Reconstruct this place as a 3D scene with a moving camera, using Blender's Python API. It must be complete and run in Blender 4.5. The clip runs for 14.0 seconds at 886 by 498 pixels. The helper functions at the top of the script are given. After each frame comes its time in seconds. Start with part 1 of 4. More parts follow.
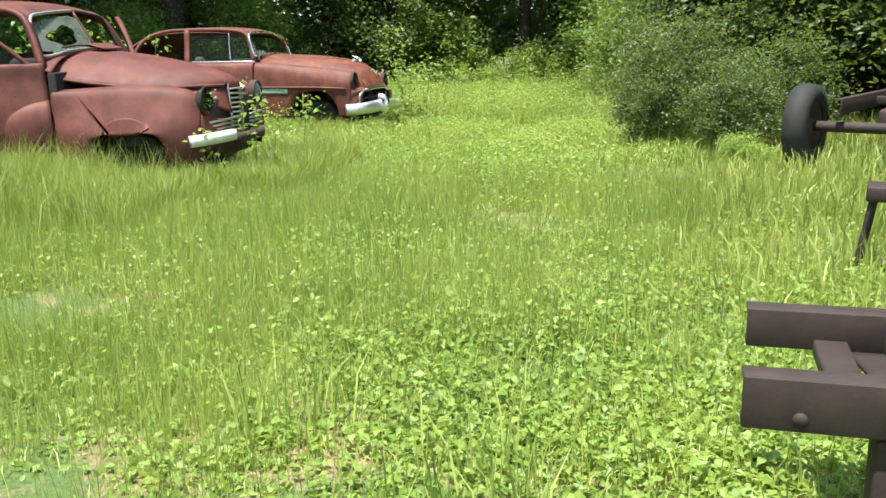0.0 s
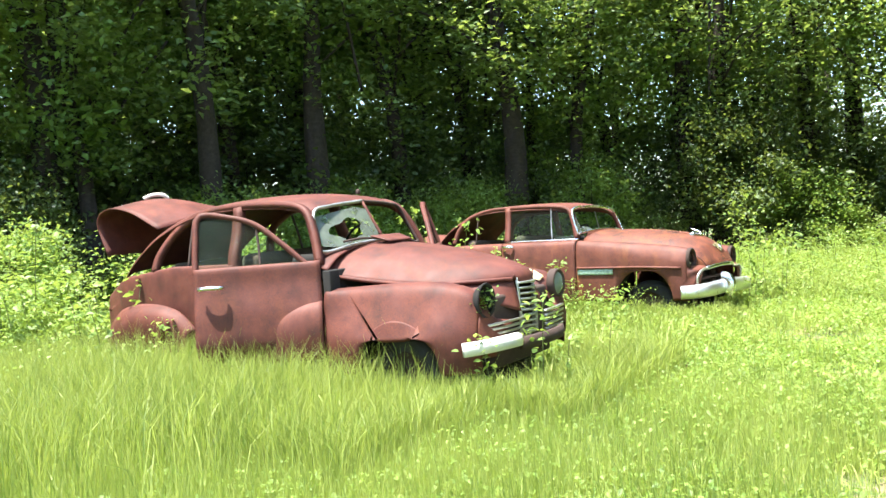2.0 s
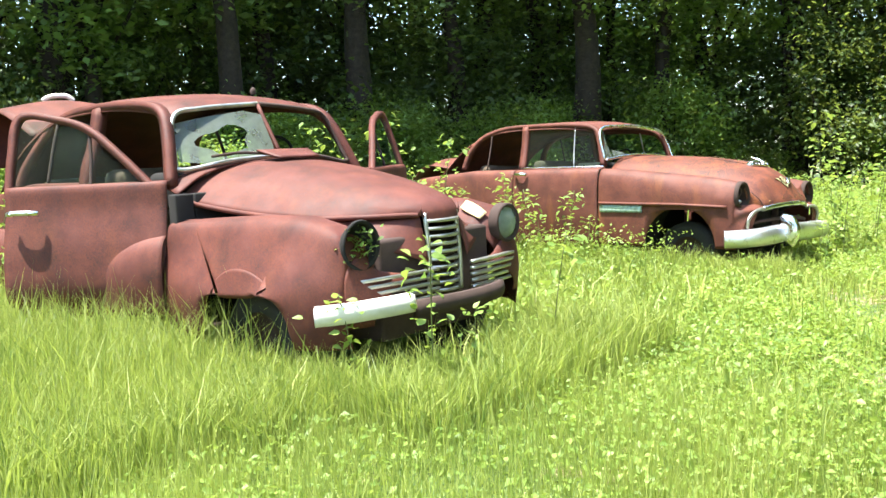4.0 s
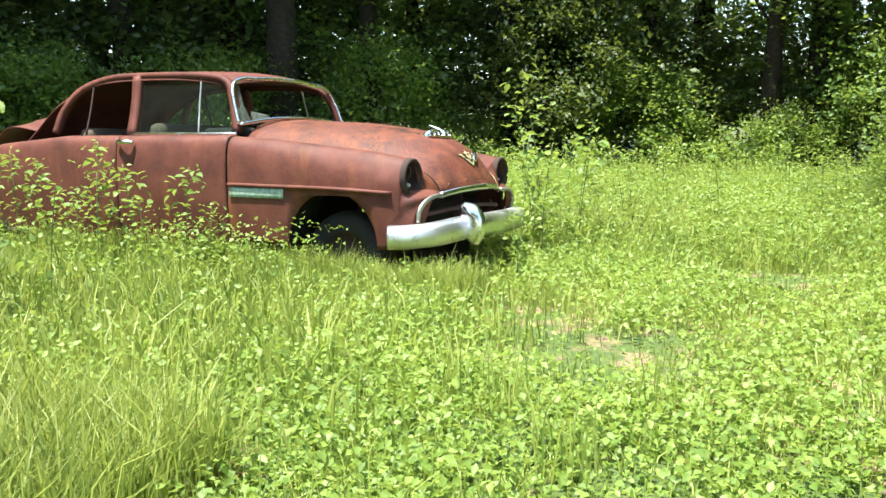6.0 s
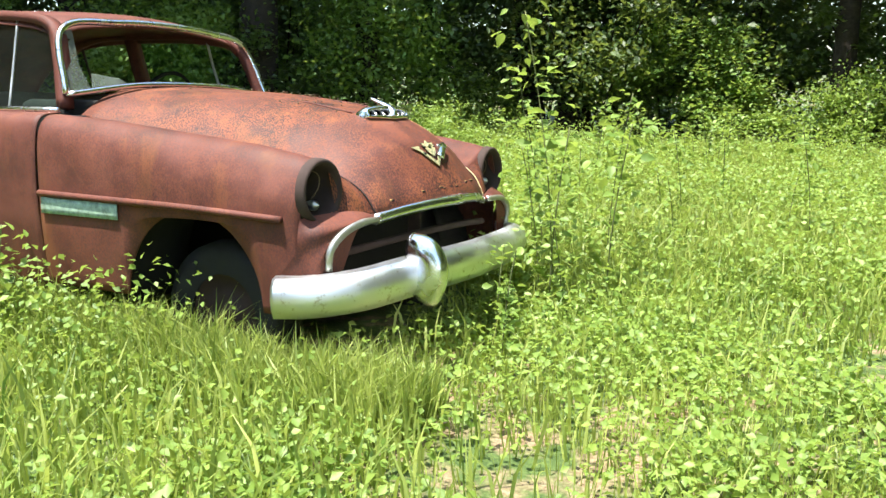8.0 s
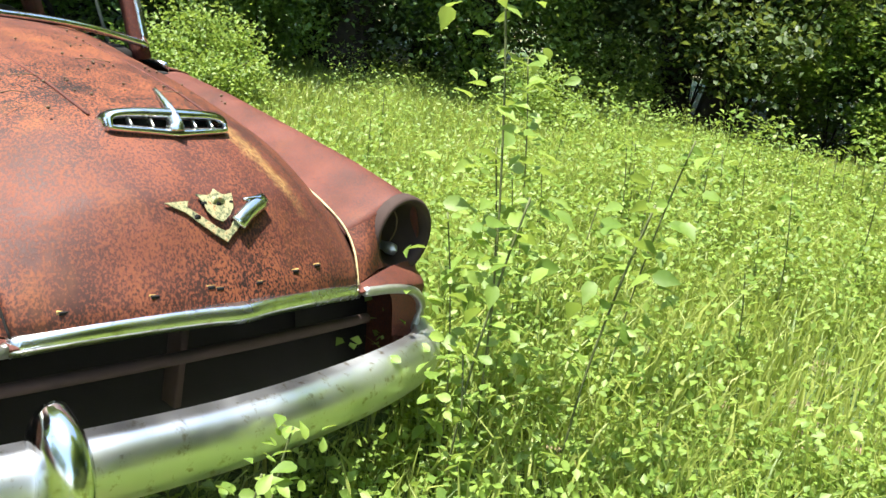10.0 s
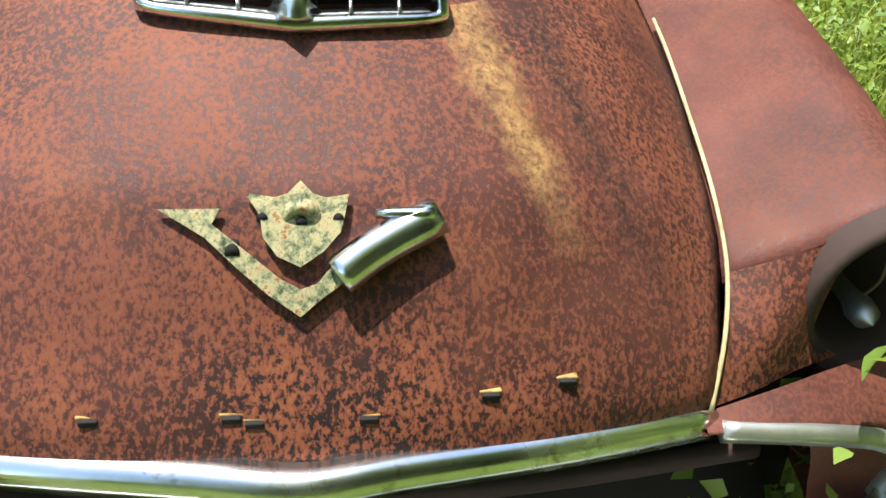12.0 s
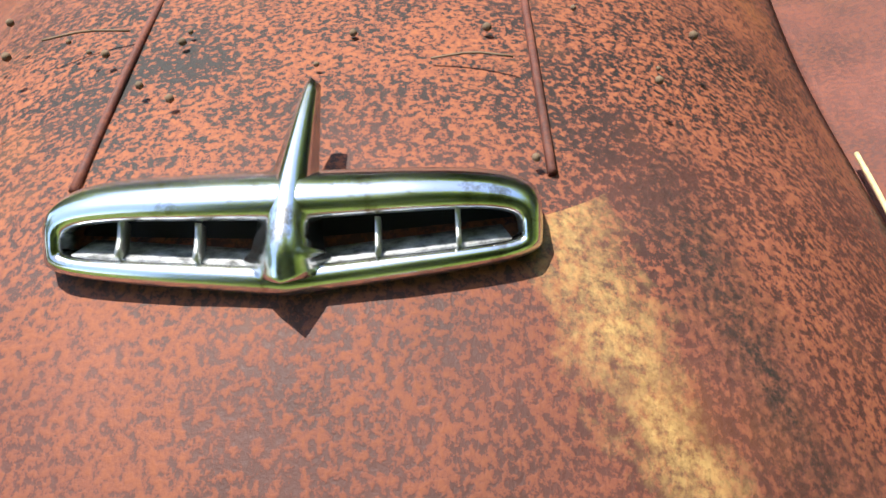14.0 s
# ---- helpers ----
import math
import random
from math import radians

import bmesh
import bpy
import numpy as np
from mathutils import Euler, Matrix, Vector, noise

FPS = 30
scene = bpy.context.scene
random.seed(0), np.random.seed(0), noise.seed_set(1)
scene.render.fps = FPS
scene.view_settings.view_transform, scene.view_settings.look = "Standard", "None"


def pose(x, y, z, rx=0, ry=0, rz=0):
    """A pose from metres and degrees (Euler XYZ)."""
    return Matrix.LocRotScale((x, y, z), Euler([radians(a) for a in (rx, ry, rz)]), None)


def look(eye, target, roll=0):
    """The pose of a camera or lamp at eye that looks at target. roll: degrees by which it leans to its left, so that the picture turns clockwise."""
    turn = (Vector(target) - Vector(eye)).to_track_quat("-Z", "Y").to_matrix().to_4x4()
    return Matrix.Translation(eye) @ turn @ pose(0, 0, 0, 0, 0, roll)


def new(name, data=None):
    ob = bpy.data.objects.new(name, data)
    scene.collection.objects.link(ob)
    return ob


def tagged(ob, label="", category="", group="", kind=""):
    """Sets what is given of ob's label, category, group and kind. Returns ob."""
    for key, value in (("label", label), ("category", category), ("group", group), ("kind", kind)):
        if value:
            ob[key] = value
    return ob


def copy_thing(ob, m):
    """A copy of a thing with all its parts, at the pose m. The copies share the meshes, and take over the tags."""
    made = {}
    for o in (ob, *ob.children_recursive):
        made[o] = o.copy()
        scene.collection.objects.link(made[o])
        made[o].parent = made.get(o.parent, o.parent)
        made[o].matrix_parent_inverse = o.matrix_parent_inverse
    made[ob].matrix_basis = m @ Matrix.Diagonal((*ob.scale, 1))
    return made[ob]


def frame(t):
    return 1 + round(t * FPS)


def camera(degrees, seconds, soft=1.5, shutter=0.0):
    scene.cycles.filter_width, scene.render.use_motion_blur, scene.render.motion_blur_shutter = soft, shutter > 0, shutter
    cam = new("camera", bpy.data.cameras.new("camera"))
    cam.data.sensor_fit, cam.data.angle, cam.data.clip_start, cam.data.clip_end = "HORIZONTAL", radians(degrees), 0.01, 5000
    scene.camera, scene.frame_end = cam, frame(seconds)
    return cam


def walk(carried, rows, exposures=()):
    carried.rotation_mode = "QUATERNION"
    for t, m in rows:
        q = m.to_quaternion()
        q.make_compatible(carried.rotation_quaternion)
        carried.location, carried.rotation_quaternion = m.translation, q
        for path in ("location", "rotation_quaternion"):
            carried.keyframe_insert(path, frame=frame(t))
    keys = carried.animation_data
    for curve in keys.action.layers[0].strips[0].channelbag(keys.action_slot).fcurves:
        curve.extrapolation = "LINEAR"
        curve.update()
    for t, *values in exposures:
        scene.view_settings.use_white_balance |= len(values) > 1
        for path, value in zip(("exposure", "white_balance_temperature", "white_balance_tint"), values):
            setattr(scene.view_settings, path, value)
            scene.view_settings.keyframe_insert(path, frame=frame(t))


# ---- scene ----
cam = camera(54.0, 14.0)
PATH = [
    (0, (3.687, -11.935, 1.202), (3.262, -10.036, 0.742), -1.4),
    (0.5, (3.683, -11.529, 1.274), (3.087, -9.652, 0.924), -3.3),
    (1, (3.598, -11.129, 1.353), (2.601, -9.407, 1.145), -4.3),
    (1.5, (3.525, -10.652, 1.361), (2.387, -9.012, 1.244), -4.0),
    (2, (3.515, -10.234, 1.339), (2.34, -8.617, 1.279), -4.0),
    (2.2, (3.494, -10.063, 1.37), (2.292, -8.465, 1.309), -3.2),
    (4.3, (3.309, -7.528, 1.175), (1.923, -6.103, 0.958), -2.6),
    (4.5, (3.263, -7.284, 1.192), (1.907, -5.828, 0.988), -2.3),
    (5, (3.149, -6.734, 1.194), (1.999, -5.106, 1.033), -0.5),
    (5.5, (2.946, -6.128, 1.146), (2.024, -4.377, 0.862), -0.3),
    (6, (2.711, -5.563, 1.141), (1.814, -3.802, 0.834), -0.9),
    (6.5, (2.541, -4.903, 1.102), (1.658, -3.124, 0.868), -1.2),
    (7, (2.339, -4.35, 1.156), (1.467, -2.582, 0.818), -0.9),
    (7.5, (2.1, -3.774, 1.148), (1.204, -2.024, 0.783), -1.3),
    (7.7, (2.037, -3.58, 1.149), (1.113, -1.847, 0.772), -1.3),
    (9.8, (1.731, -1.404, 1.418), (0.612, 0.176, 0.914), 9.3),
    (10, (1.7, -1.186, 1.402), (0.508, 0.316, 0.835), 8.9),
    (10.5, (1.573, -0.81, 1.401), (0.148, 0.409, 0.707), 8.3),
    (11, (1.289, -0.468, 1.395), (-0.28, 0.462, 0.575), 7.7),
    (11.5, (1.051, -0.158, 1.342), (-0.587, 0.41, 0.344), 5.2),
    (12, (0.787, 0.025, 1.319), (-0.824, 0.284, 0.163), 3.1),
    (12.5, (0.58, 0.073, 1.266), (-0.995, 0.154, 0.036), 1.1),
    (13, (0.644, 0.111, 1.224), (-0.941, 0.011, 0.008), -2.0),
    (13.5, (0.587, 0.131, 1.287), (-1.072, 0.014, 0.176), -2.4),
    (14, (0.369, 0.114, 1.278), (-1.345, 0.058, 0.235), -5.4),
]
EXPOSURES = [(0, 1.2), (0.8, 1.5), (1.5, 1.75), (2.2, 1.92), (4.3, 1.78), (5.5, 1.52), (7.7, 1.4), (10, 1.35), (11.5, 1.05), (12.5, .85), (14, 1.0)]
walk(cam, [(t, look(eye, target, roll)) for t, eye, target, roll in PATH], EXPOSURES)

# ---- light ----
SUN_TO = Vector((-0.12, -0.24, 1.0)).normalized()
world = bpy.data.worlds.new("sky")
scene.world = world
world.use_nodes = True
_n = world.node_tree.nodes
_sky = _n.new("ShaderNodeTexSky")
_sky.sky_type, _sky.sun_disc = "NISHITA", False
_sky.sun_elevation = math.asin(SUN_TO.z)
_sky.sun_rotation = math.atan2(SUN_TO.x, SUN_TO.y)
world.node_tree.links.new(_sky.outputs[0], _n["Background"].inputs[0])
_n["Background"].inputs[1].default_value = 0.19
_sun = bpy.data.lights.new("sun", "SUN")
_sun.energy, _sun.angle, _sun.color = 5.0, radians(0.5), (1.0, 0.95, 0.86)
sun = new("sun", _sun)
sun.matrix_world = look((0, 0, 30), Vector((0, 0, 30)) - SUN_TO)

# ---- materials ----
def material(name, rough=0.7, metal=0.0):
    m = bpy.data.materials.new(name)
    m.use_nodes = True
    b = m.node_tree.nodes["Principled BSDF"]
    b.inputs["Roughness"].default_value, b.inputs["Metallic"].default_value = rough, metal
    return m, m.node_tree, b


def noise_node(nt, scale, detail=6, rough=0.6, vec=None, stretch=None):
    n = nt.nodes.new("ShaderNodeTexNoise")
    n.inputs["Scale"].default_value, n.inputs["Detail"].default_value, n.inputs["Roughness"].default_value = scale, detail, rough
    if vec is not None:
        if stretch:
            mp = nt.nodes.new("ShaderNodeMapping")
            mp.inputs["Scale"].default_value = stretch
            nt.links.new(vec, mp.inputs["Vector"])
            vec = mp.outputs[0]
        nt.links.new(vec, n.inputs["Vector"])
    return n.outputs["Fac"]


def ramp(nt, fac, stops):
    r = nt.nodes.new("ShaderNodeValToRGB")
    e = r.color_ramp.elements
    while len(e) < len(stops):
        e.new(0.5)
    for k, (p, c) in zip(e, stops):
        k.position, k.color = p, (*c, 1) if len(c) == 3 else c
    nt.links.new(fac, r.inputs[0])
    return r.outputs[0]


def mix(nt, fac, a, b, mode="MIX"):
    n = nt.nodes.new("ShaderNodeMix")
    n.data_type, n.blend_type = "RGBA", mode
    for sock, v in ((n.inputs[0], fac), (n.inputs[6], a), (n.inputs[7], b)):
        if isinstance(v, bpy.types.NodeSocket):
            nt.links.new(v, sock)
        else:
            sock.default_value = v if isinstance(v, (int, float)) else (*v, 1)
    return n.outputs[2]


def bump(nt, b, fac, strength, dist=0.004):
    n = nt.nodes.new("ShaderNodeBump")
    n.inputs["Strength"].default_value, n.inputs["Distance"].default_value = strength, dist
    nt.links.new(fac, n.inputs["Height"])
    nt.links.new(n.outputs[0], b.inputs["Normal"])


def rust(name, tint=(1, 1, 1), orange=0.4, dark=0.3):
    m, nt, b = material(name, 0.62)
    v = nt.nodes.new("ShaderNodeTexCoord").outputs["Object"]
    grain = noise_node(nt, 165, 6, 0.7, v, (1, 1, 0.6))
    drift = nt.nodes.new("ShaderNodeMath")
    drift.operation = "MULTIPLY_ADD"
    nt.links.new(noise_node(nt, 7, 5, 0.6, v), drift.inputs[0])
    drift.inputs[1].default_value, drift.inputs[2].default_value = .34, -.17
    both_ = nt.nodes.new("ShaderNodeMath")
    nt.links.new(grain, both_.inputs[0])
    nt.links.new(drift.outputs[0], both_.inputs[1])
    fine = both_.outputs[0]
    mid = noise_node(nt, 5, 6, 0.6, v)
    big = noise_node(nt, 1.7, 4, 0.55, v)
    base = ramp(nt, mid, [(0.28, (0.075, 0.028, 0.021)), (0.5, (0.15, 0.05, 0.036)), (0.72, (0.225, 0.085, 0.062))])
    spots = ramp(nt, fine, [(0.465, (0.012, 0.009, 0.008)), (0.485, (0.08, 0.026, 0.016)), (0.51, (0.2, 0.06, 0.03)), (0.64, (0.31, 0.11, 0.046))])
    where = ramp(nt, big, [(0.38, (0.45 * dark,) * 3), (0.56, (dark,) * 3)])
    col = mix(nt, where, base, spots)
    streak = noise_node(nt, 3, 4, 0.6, v, (2.2, 2.2, 0.5))
    om = ramp(nt, streak, [(0.56, (0, 0, 0)), (0.75, (orange,) * 3)])
    col = mix(nt, om, col, (0.42, 0.17, 0.05))
    col = mix(nt, 1.0, col, tint, "MULTIPLY")
    nt.links.new(col, b.inputs["Base Color"])
    b.inputs["Specular IOR Level"].default_value = 0.38
    rr = ramp(nt, fine, [(0.35, (0.54,) * 3), (0.65, (0.8,) * 3)])
    nt.links.new(rr, b.inputs["Roughness"])
    bump(nt, b, fine, 0.35, 0.003)
    return m


def stain(m, y0, z0, slope, half, lo, hi, col):
    """A run of pale stain down the sheet, from (y0, z0), on the object's own coordinates."""
    nt = m.node_tree
    b = nt.nodes["Principled BSDF"]
    old = b.inputs["Base Color"].links[0].from_socket
    tc = nt.nodes.new("ShaderNodeTexCoord")
    sep = nt.nodes.new("ShaderNodeSeparateXYZ")
    nt.links.new(tc.outputs["Object"], sep.inputs[0])

    def op(kind, p, q):
        n = nt.nodes.new("ShaderNodeMath")
        n.operation = kind
        for s, v in zip(n.inputs, (p, q)):
            if isinstance(v, bpy.types.NodeSocket):
                nt.links.new(v, s)
            else:
                s.default_value = v
        return n.outputs[0]
    line = op("ADD", op("MULTIPLY", op("SUBTRACT", z0, sep.outputs[2]), slope), y0)
    d = op("DIVIDE", op("ABSOLUTE", op("SUBTRACT", sep.outputs[1], line), 0), half)
    wob = noise_node(nt, 14, 6, .7, tc.outputs["Object"])
    core = op("MINIMUM", op("MAXIMUM", op("ADD", op("SUBTRACT", .8, d), op("MULTIPLY", op("SUBTRACT", wob, .5), 2.6)), 0), 1.0)
    inz = op("MULTIPLY", op("GREATER_THAN", sep.outputs[2], lo), op("LESS_THAN", sep.outputs[2], hi))
    sp = noise_node(nt, 110, 8, .75, tc.outputs["Object"])
    fade = op("MINIMUM", op("MULTIPLY", op("SUBTRACT", sep.outputs[2], lo), 9.0), 1.0)
    f = op("MULTIPLY", op("MULTIPLY", op("MULTIPLY", core, fade), inz), ramp(nt, sp, [(.38, (.1,) * 3), (.58, (1,) * 3)]))
    nt.links.new(mix(nt, f, old, col), b.inputs["Base Color"])
    return m


def plain(name, col, rough=0.7, metal=0.0, vary=0.25, scale=9.0, bumpy=0.15):
    m, nt, b = material(name, rough, metal)
    v = nt.nodes.new("ShaderNodeTexCoord").outputs["Object"]
    f = noise_node(nt, scale, 6, 0.65, v)
    lo = tuple(c * (1 - vary) for c in col)
    hi = tuple(min(1, c * (1 + vary)) for c in col)
    nt.links.new(ramp(nt, f, [(0.3, lo), (0.7, hi)]), b.inputs["Base Color"])
    if bumpy:
        bump(nt, b, noise_node(nt, scale * 8, 4, 0.6, v), bumpy)
    return m


def chrome_mat(name, lo=.1, hi=.38):
    m, nt, b = material(name, 0.16, 1.0)
    v = nt.nodes.new("ShaderNodeTexCoord").outputs["Object"]
    f = noise_node(nt, 26, 6, 0.7, v)
    g = noise_node(nt, 3, 4, 0.6, v)
    nt.links.new(mix(nt, ramp(nt, f, [(0.56, (0, 0, 0)), (0.68, (1, 1, 1))]), (0.8, 0.82, 0.84), (0.4, 0.36, 0.28)), b.inputs["Base Color"])
    nt.links.new(ramp(nt, g, [(0.35, (lo,) * 3), (0.7, (hi,) * 3)]), b.inputs["Roughness"])
    bump(nt, b, g, 0.12, 0.02)
    return m


def leafy(name, lo, hi, light=0.35, rough=0.5):
    m, nt, b = material(name, rough)
    g = nt.nodes.new("ShaderNodeNewGeometry").outputs["Random Per Island"]
    v = nt.nodes.new("ShaderNodeTexCoord").outputs["Object"]
    f = noise_node(nt, 1.1, 3, 0.5, v)
    c = ramp(nt, g, [(0.0, lo), (1.0, hi)])
    c = mix(nt, ramp(nt, f, [(0.35, (0, 0, 0)), (0.7, (0.5,) * 3)]), c, hi)
    nt.links.new(c, b.inputs["Base Color"])
    t = nt.nodes.new("ShaderNodeBsdfTranslucent")
    nt.links.new(mix(nt, 0.5, c, (0.5, 0.62, 0.1)), t.inputs["Color"])
    s = nt.nodes.new("ShaderNodeMixShader")
    s.inputs[0].default_value = light
    nt.links.new(b.outputs[0], s.inputs[1])
    nt.links.new(t.outputs[0], s.inputs[2])
    nt.links.new(s.outputs[0], nt.nodes["Material Output"].inputs["Surface"])
    return m


def glass_mat(name, tint=(0.8, 0.9, 0.86), alpha=0.35):
    m, nt, b = material(name, 0.08)
    v = nt.nodes.new("ShaderNodeTexCoord").outputs["Object"]
    f = noise_node(nt, 6, 5, 0.6, v)
    t = nt.nodes.new("ShaderNodeBsdfTransparent")
    t.inputs[0].default_value = (*tint, 1)
    b.inputs["Base Color"].default_value = (0.22, 0.26, 0.22, 1)
    s = nt.nodes.new("ShaderNodeMixShader")
    nt.links.new(ramp(nt, f, [(0.3, (alpha * 0.5,) * 3), (0.7, (min(1, alpha * 1.5),) * 3)]), s.inputs[0])
    nt.links.new(t.outputs[0], s.inputs[1])
    nt.links.new(b.outputs[0], s.inputs[2])
    nt.links.new(s.outputs[0], nt.nodes["Material Output"].inputs["Surface"])
    return m


RUST = rust("rust_sheet", (0.8, 0.74, 0.74), 0.14, 0.3)
RUST_HOOD = rust("rust_hood", (0.86, 0.8, 0.76), 0.25, 1.0)
stain(RUST_HOOD, .175, .99, .62, .045, .79, .985, (.46, .29, .1))
stain(RUST_HOOD, .255, .985, .62, .055, .7, .985, (.02, .013, .01))
RUST_A = rust("rust_sheet_plum", (0.68, 0.58, 0.6), 0.14, 0.3)
RUST_SIDE = rust("rust_streaked", (0.8, 0.75, 0.74), 0.3, 0.3)
RUST_DARK = plain("rust_dark", (0.05, 0.03, 0.024), 0.85)
FRAME_IRON = plain("frame_iron", (0.028, 0.018, 0.014), 0.75, vary=0.45, scale=14)
CHROME = chrome_mat("chrome_worn")
CHROME_DULL = chrome_mat("chrome_dulled", .3, .55)
DULL = plain("dull_chrome", (0.5, 0.5, 0.46), 0.35, 0.8, 0.3)
RUBBER = plain("rubber", (0.018, 0.018, 0.018), 0.8)
# near-black: paints shade into recesses and openings, also colours plain black parts
SHADE_BLACK = plain("shade_black", (0.012, 0.011, 0.01), 0.9)
PRIMER = plain("cream_primer", (0.5, 0.42, 0.22), 0.7, vary=0.5, scale=40)
MINT = plain("old_mint_paint", (0.3, 0.42, 0.33), 0.6, vary=0.5, scale=30)
CRUST = plain("yellow_crust", (.4, .25, .08), .85, vary=.6, scale=60)
PITTED = plain("pitted_pot_metal", (.34, .35, .36), .5, .3, .9, 90, .4)
WHITEPAINT = plain("white_paint", (0.72, 0.7, 0.66), 0.5, vary=0.12)
CLOTH = plain("seat_cloth", (0.1, 0.075, 0.05), 0.95)
GLASS = glass_mat("old_glass", alpha=0.035)
GLASS_DIRTY = glass_mat("crazed_glass", (0.85, 0.92, 0.9), 0.8)
BARK = plain("bark", (0.034, 0.025, 0.018), 0.95, vary=0.5, scale=12, bumpy=0.8)
STALK = plain("green_stalk", (0.12, 0.14, 0.05), 0.8)
TWIG = plain("twig", (0.15, 0.1, 0.06), 0.9)
LEAF_DARK = leafy("leaf_dark", (0.035, 0.075, 0.022), (0.18, 0.27, 0.075), 0.46)
LEAF_MID = leafy("leaf_mid", (0.06, 0.125, 0.025), (0.19, 0.32, 0.07), 0.46)
# darker leaf copy: the canopy's shade on the thicket is put into the colour
LEAF_SHADE = leafy("leaf_shade_tone", (0.02, 0.045, 0.015), (0.08, 0.13, 0.035), 0.3)
LEAF_BRIGHT = leafy("leaf_bright", (0.1, 0.19, 0.03), (0.28, 0.4, 0.08), 0.4)
GRASS = leafy("grass_blade", (0.06, 0.14, 0.02), (0.44, 0.5, 0.13), 0.42)


def ground_mat():
    m, nt, b = material("meadow_soil", 0.95)
    v = nt.nodes.new("ShaderNodeTexCoord").outputs["Object"]
    big = noise_node(nt, 0.55, 5, 0.6, v)
    mid = noise_node(nt, 4.5, 6, 0.65, v)
    fine = noise_node(nt, 60, 5, 0.7, v)
    green = ramp(nt, fine, [(0.35, (0.035, 0.07, 0.014)), (0.65, (0.11, 0.17, 0.04))])
    sand = ramp(nt, fine, [(0.35, (0.17, 0.11, 0.06)), (0.65, (0.38, 0.29, 0.18))])
    f = mix(nt, 0.5, big, mid)
    nt.links.new(mix(nt, ramp(nt, f, [(0.5, (0, 0, 0)), (0.58, (1, 1, 1))]), green, sand), b.inputs["Base Color"])
    bump(nt, b, fine, 0.6, 0.02)
    return m


SOIL = ground_mat()

# ---- mesh helpers ----
def link(name, me, mat, parent=None, label="", smooth=True):
    if mat is not None and not me.materials:
        me.materials.append(mat)
    if smooth:
        me.polygons.foreach_set("use_smooth", [True] * len(me.polygons))
    ob = new(name, me)
    if parent is not None:
        ob.parent = parent
    if label:
        tagged(ob, label)
    return ob


def part(name, bm, mat, parent, label="", smooth=True):
    me = bpy.data.meshes.new(name)
    bmesh.ops.recalc_face_normals(bm, faces=bm.faces)
    bm.to_mesh(me)
    bm.free()
    return link(name, me, mat, parent, label, smooth)


def from_np(name, verts, faces, mat, parent=None, label="", smooth=False):
    """verts (n,3), faces (m,k) of equal size."""
    verts, faces = np.asarray(verts, "f"), np.asarray(faces, "i")
    me = bpy.data.meshes.new(name)
    k = faces.shape[1]
    me.vertices.add(len(verts))
    me.vertices.foreach_set("co", verts.ravel())
    me.loops.add(faces.size)
    me.loops.foreach_set("vertex_index", faces.ravel())
    me.polygons.add(len(faces))
    me.polygons.foreach_set("loop_start", np.arange(0, faces.size, k, dtype="i"))
    me.update(calc_edges=True)
    return link(name, me, mat, parent, label, smooth)


def thing(name, m, label, category, group="", kind=""):
    ob = new(name)
    ob.empty_display_size = 0.1
    ob.matrix_basis = m
    return tagged(ob, label, category, group, kind)


def spline(pts, n):
    """n points along a smooth curve through pts."""
    p = np.array(pts, float)
    if len(p) == 2:
        return p[0] + (p[1] - p[0]) * np.linspace(0, 1, n)[:, None]
    q = np.vstack([2 * p[0] - p[1], p, 2 * p[-1] - p[-2]])
    out = []
    for t in np.linspace(0, len(p) - 1, n):
        i = min(int(t), len(p) - 2)
        f = t - i
        a, b, c, d = q[i], q[i + 1], q[i + 2], q[i + 3]
        out.append(0.5 * (2 * b + (c - a) * f + (2 * a - 5 * b + 4 * c - d) * f * f + (3 * b - a - 3 * c + d) * f ** 3))
    return np.array(out)


def sheet(rows, nu, nv, thick=0.006):
    """A smooth sheet through rows of points, with thickness."""
    a = np.array([spline(r, nu) for r in rows])
    a = np.array([spline(a[:, j], nv) for j in range(nu)]).transpose(1, 0, 2)
    bm = bmesh.new()
    g = [[bm.verts.new(p) for p in r] for r in a]
    for i in range(nv - 1):
        for j in range(nu - 1):
            bm.faces.new((g[i][j], g[i][j + 1], g[i + 1][j + 1], g[i + 1][j]))
    bmesh.ops.remove_doubles(bm, verts=bm.verts, dist=1e-5)
    bmesh.ops.recalc_face_normals(bm, faces=bm.faces)
    if thick:
        bmesh.ops.solidify(bm, geom=bm.faces[:], thickness=thick)
    return bm


def sweep(path, profile, n=24, close=True, up=(0, 0, 1), thin=0.0):
    """A profile [(side, up)] swept along a smooth path."""
    p = spline(path, n)
    bm = bmesh.new()
    rings = []
    for i in range(n):
        d = Vector(p[min(i + 1, n - 1)] - p[max(i - 1, 0)]).normalized()
        side = d.cross(Vector(up)).normalized()
        u = side.cross(d)
        k = 1 - thin * i / (n - 1)
        rings.append([bm.verts.new(Vector(p[i]) + side * a * k + u * b * k) for a, b in profile])
    k = len(profile)
    for i in range(n - 1):
        for j in range(k if close else k - 1):
            bm.faces.new((rings[i][j], rings[i][(j + 1) % k], rings[i + 1][(j + 1) % k], rings[i + 1][j]))
    if close:
        bm.faces.new(rings[0])
        bm.faces.new(rings[-1][::-1])
    return bm


def circle(r, k=8, ry=None):
    ry = r if ry is None else ry
    return [(r * math.cos(2 * math.pi * i / k), ry * math.sin(2 * math.pi * i / k)) for i in range(k)]


def tube(path, r, n=24, k=8, up=(0, 0, 1)):
    return sweep(path, circle(r, k), n, True, up)


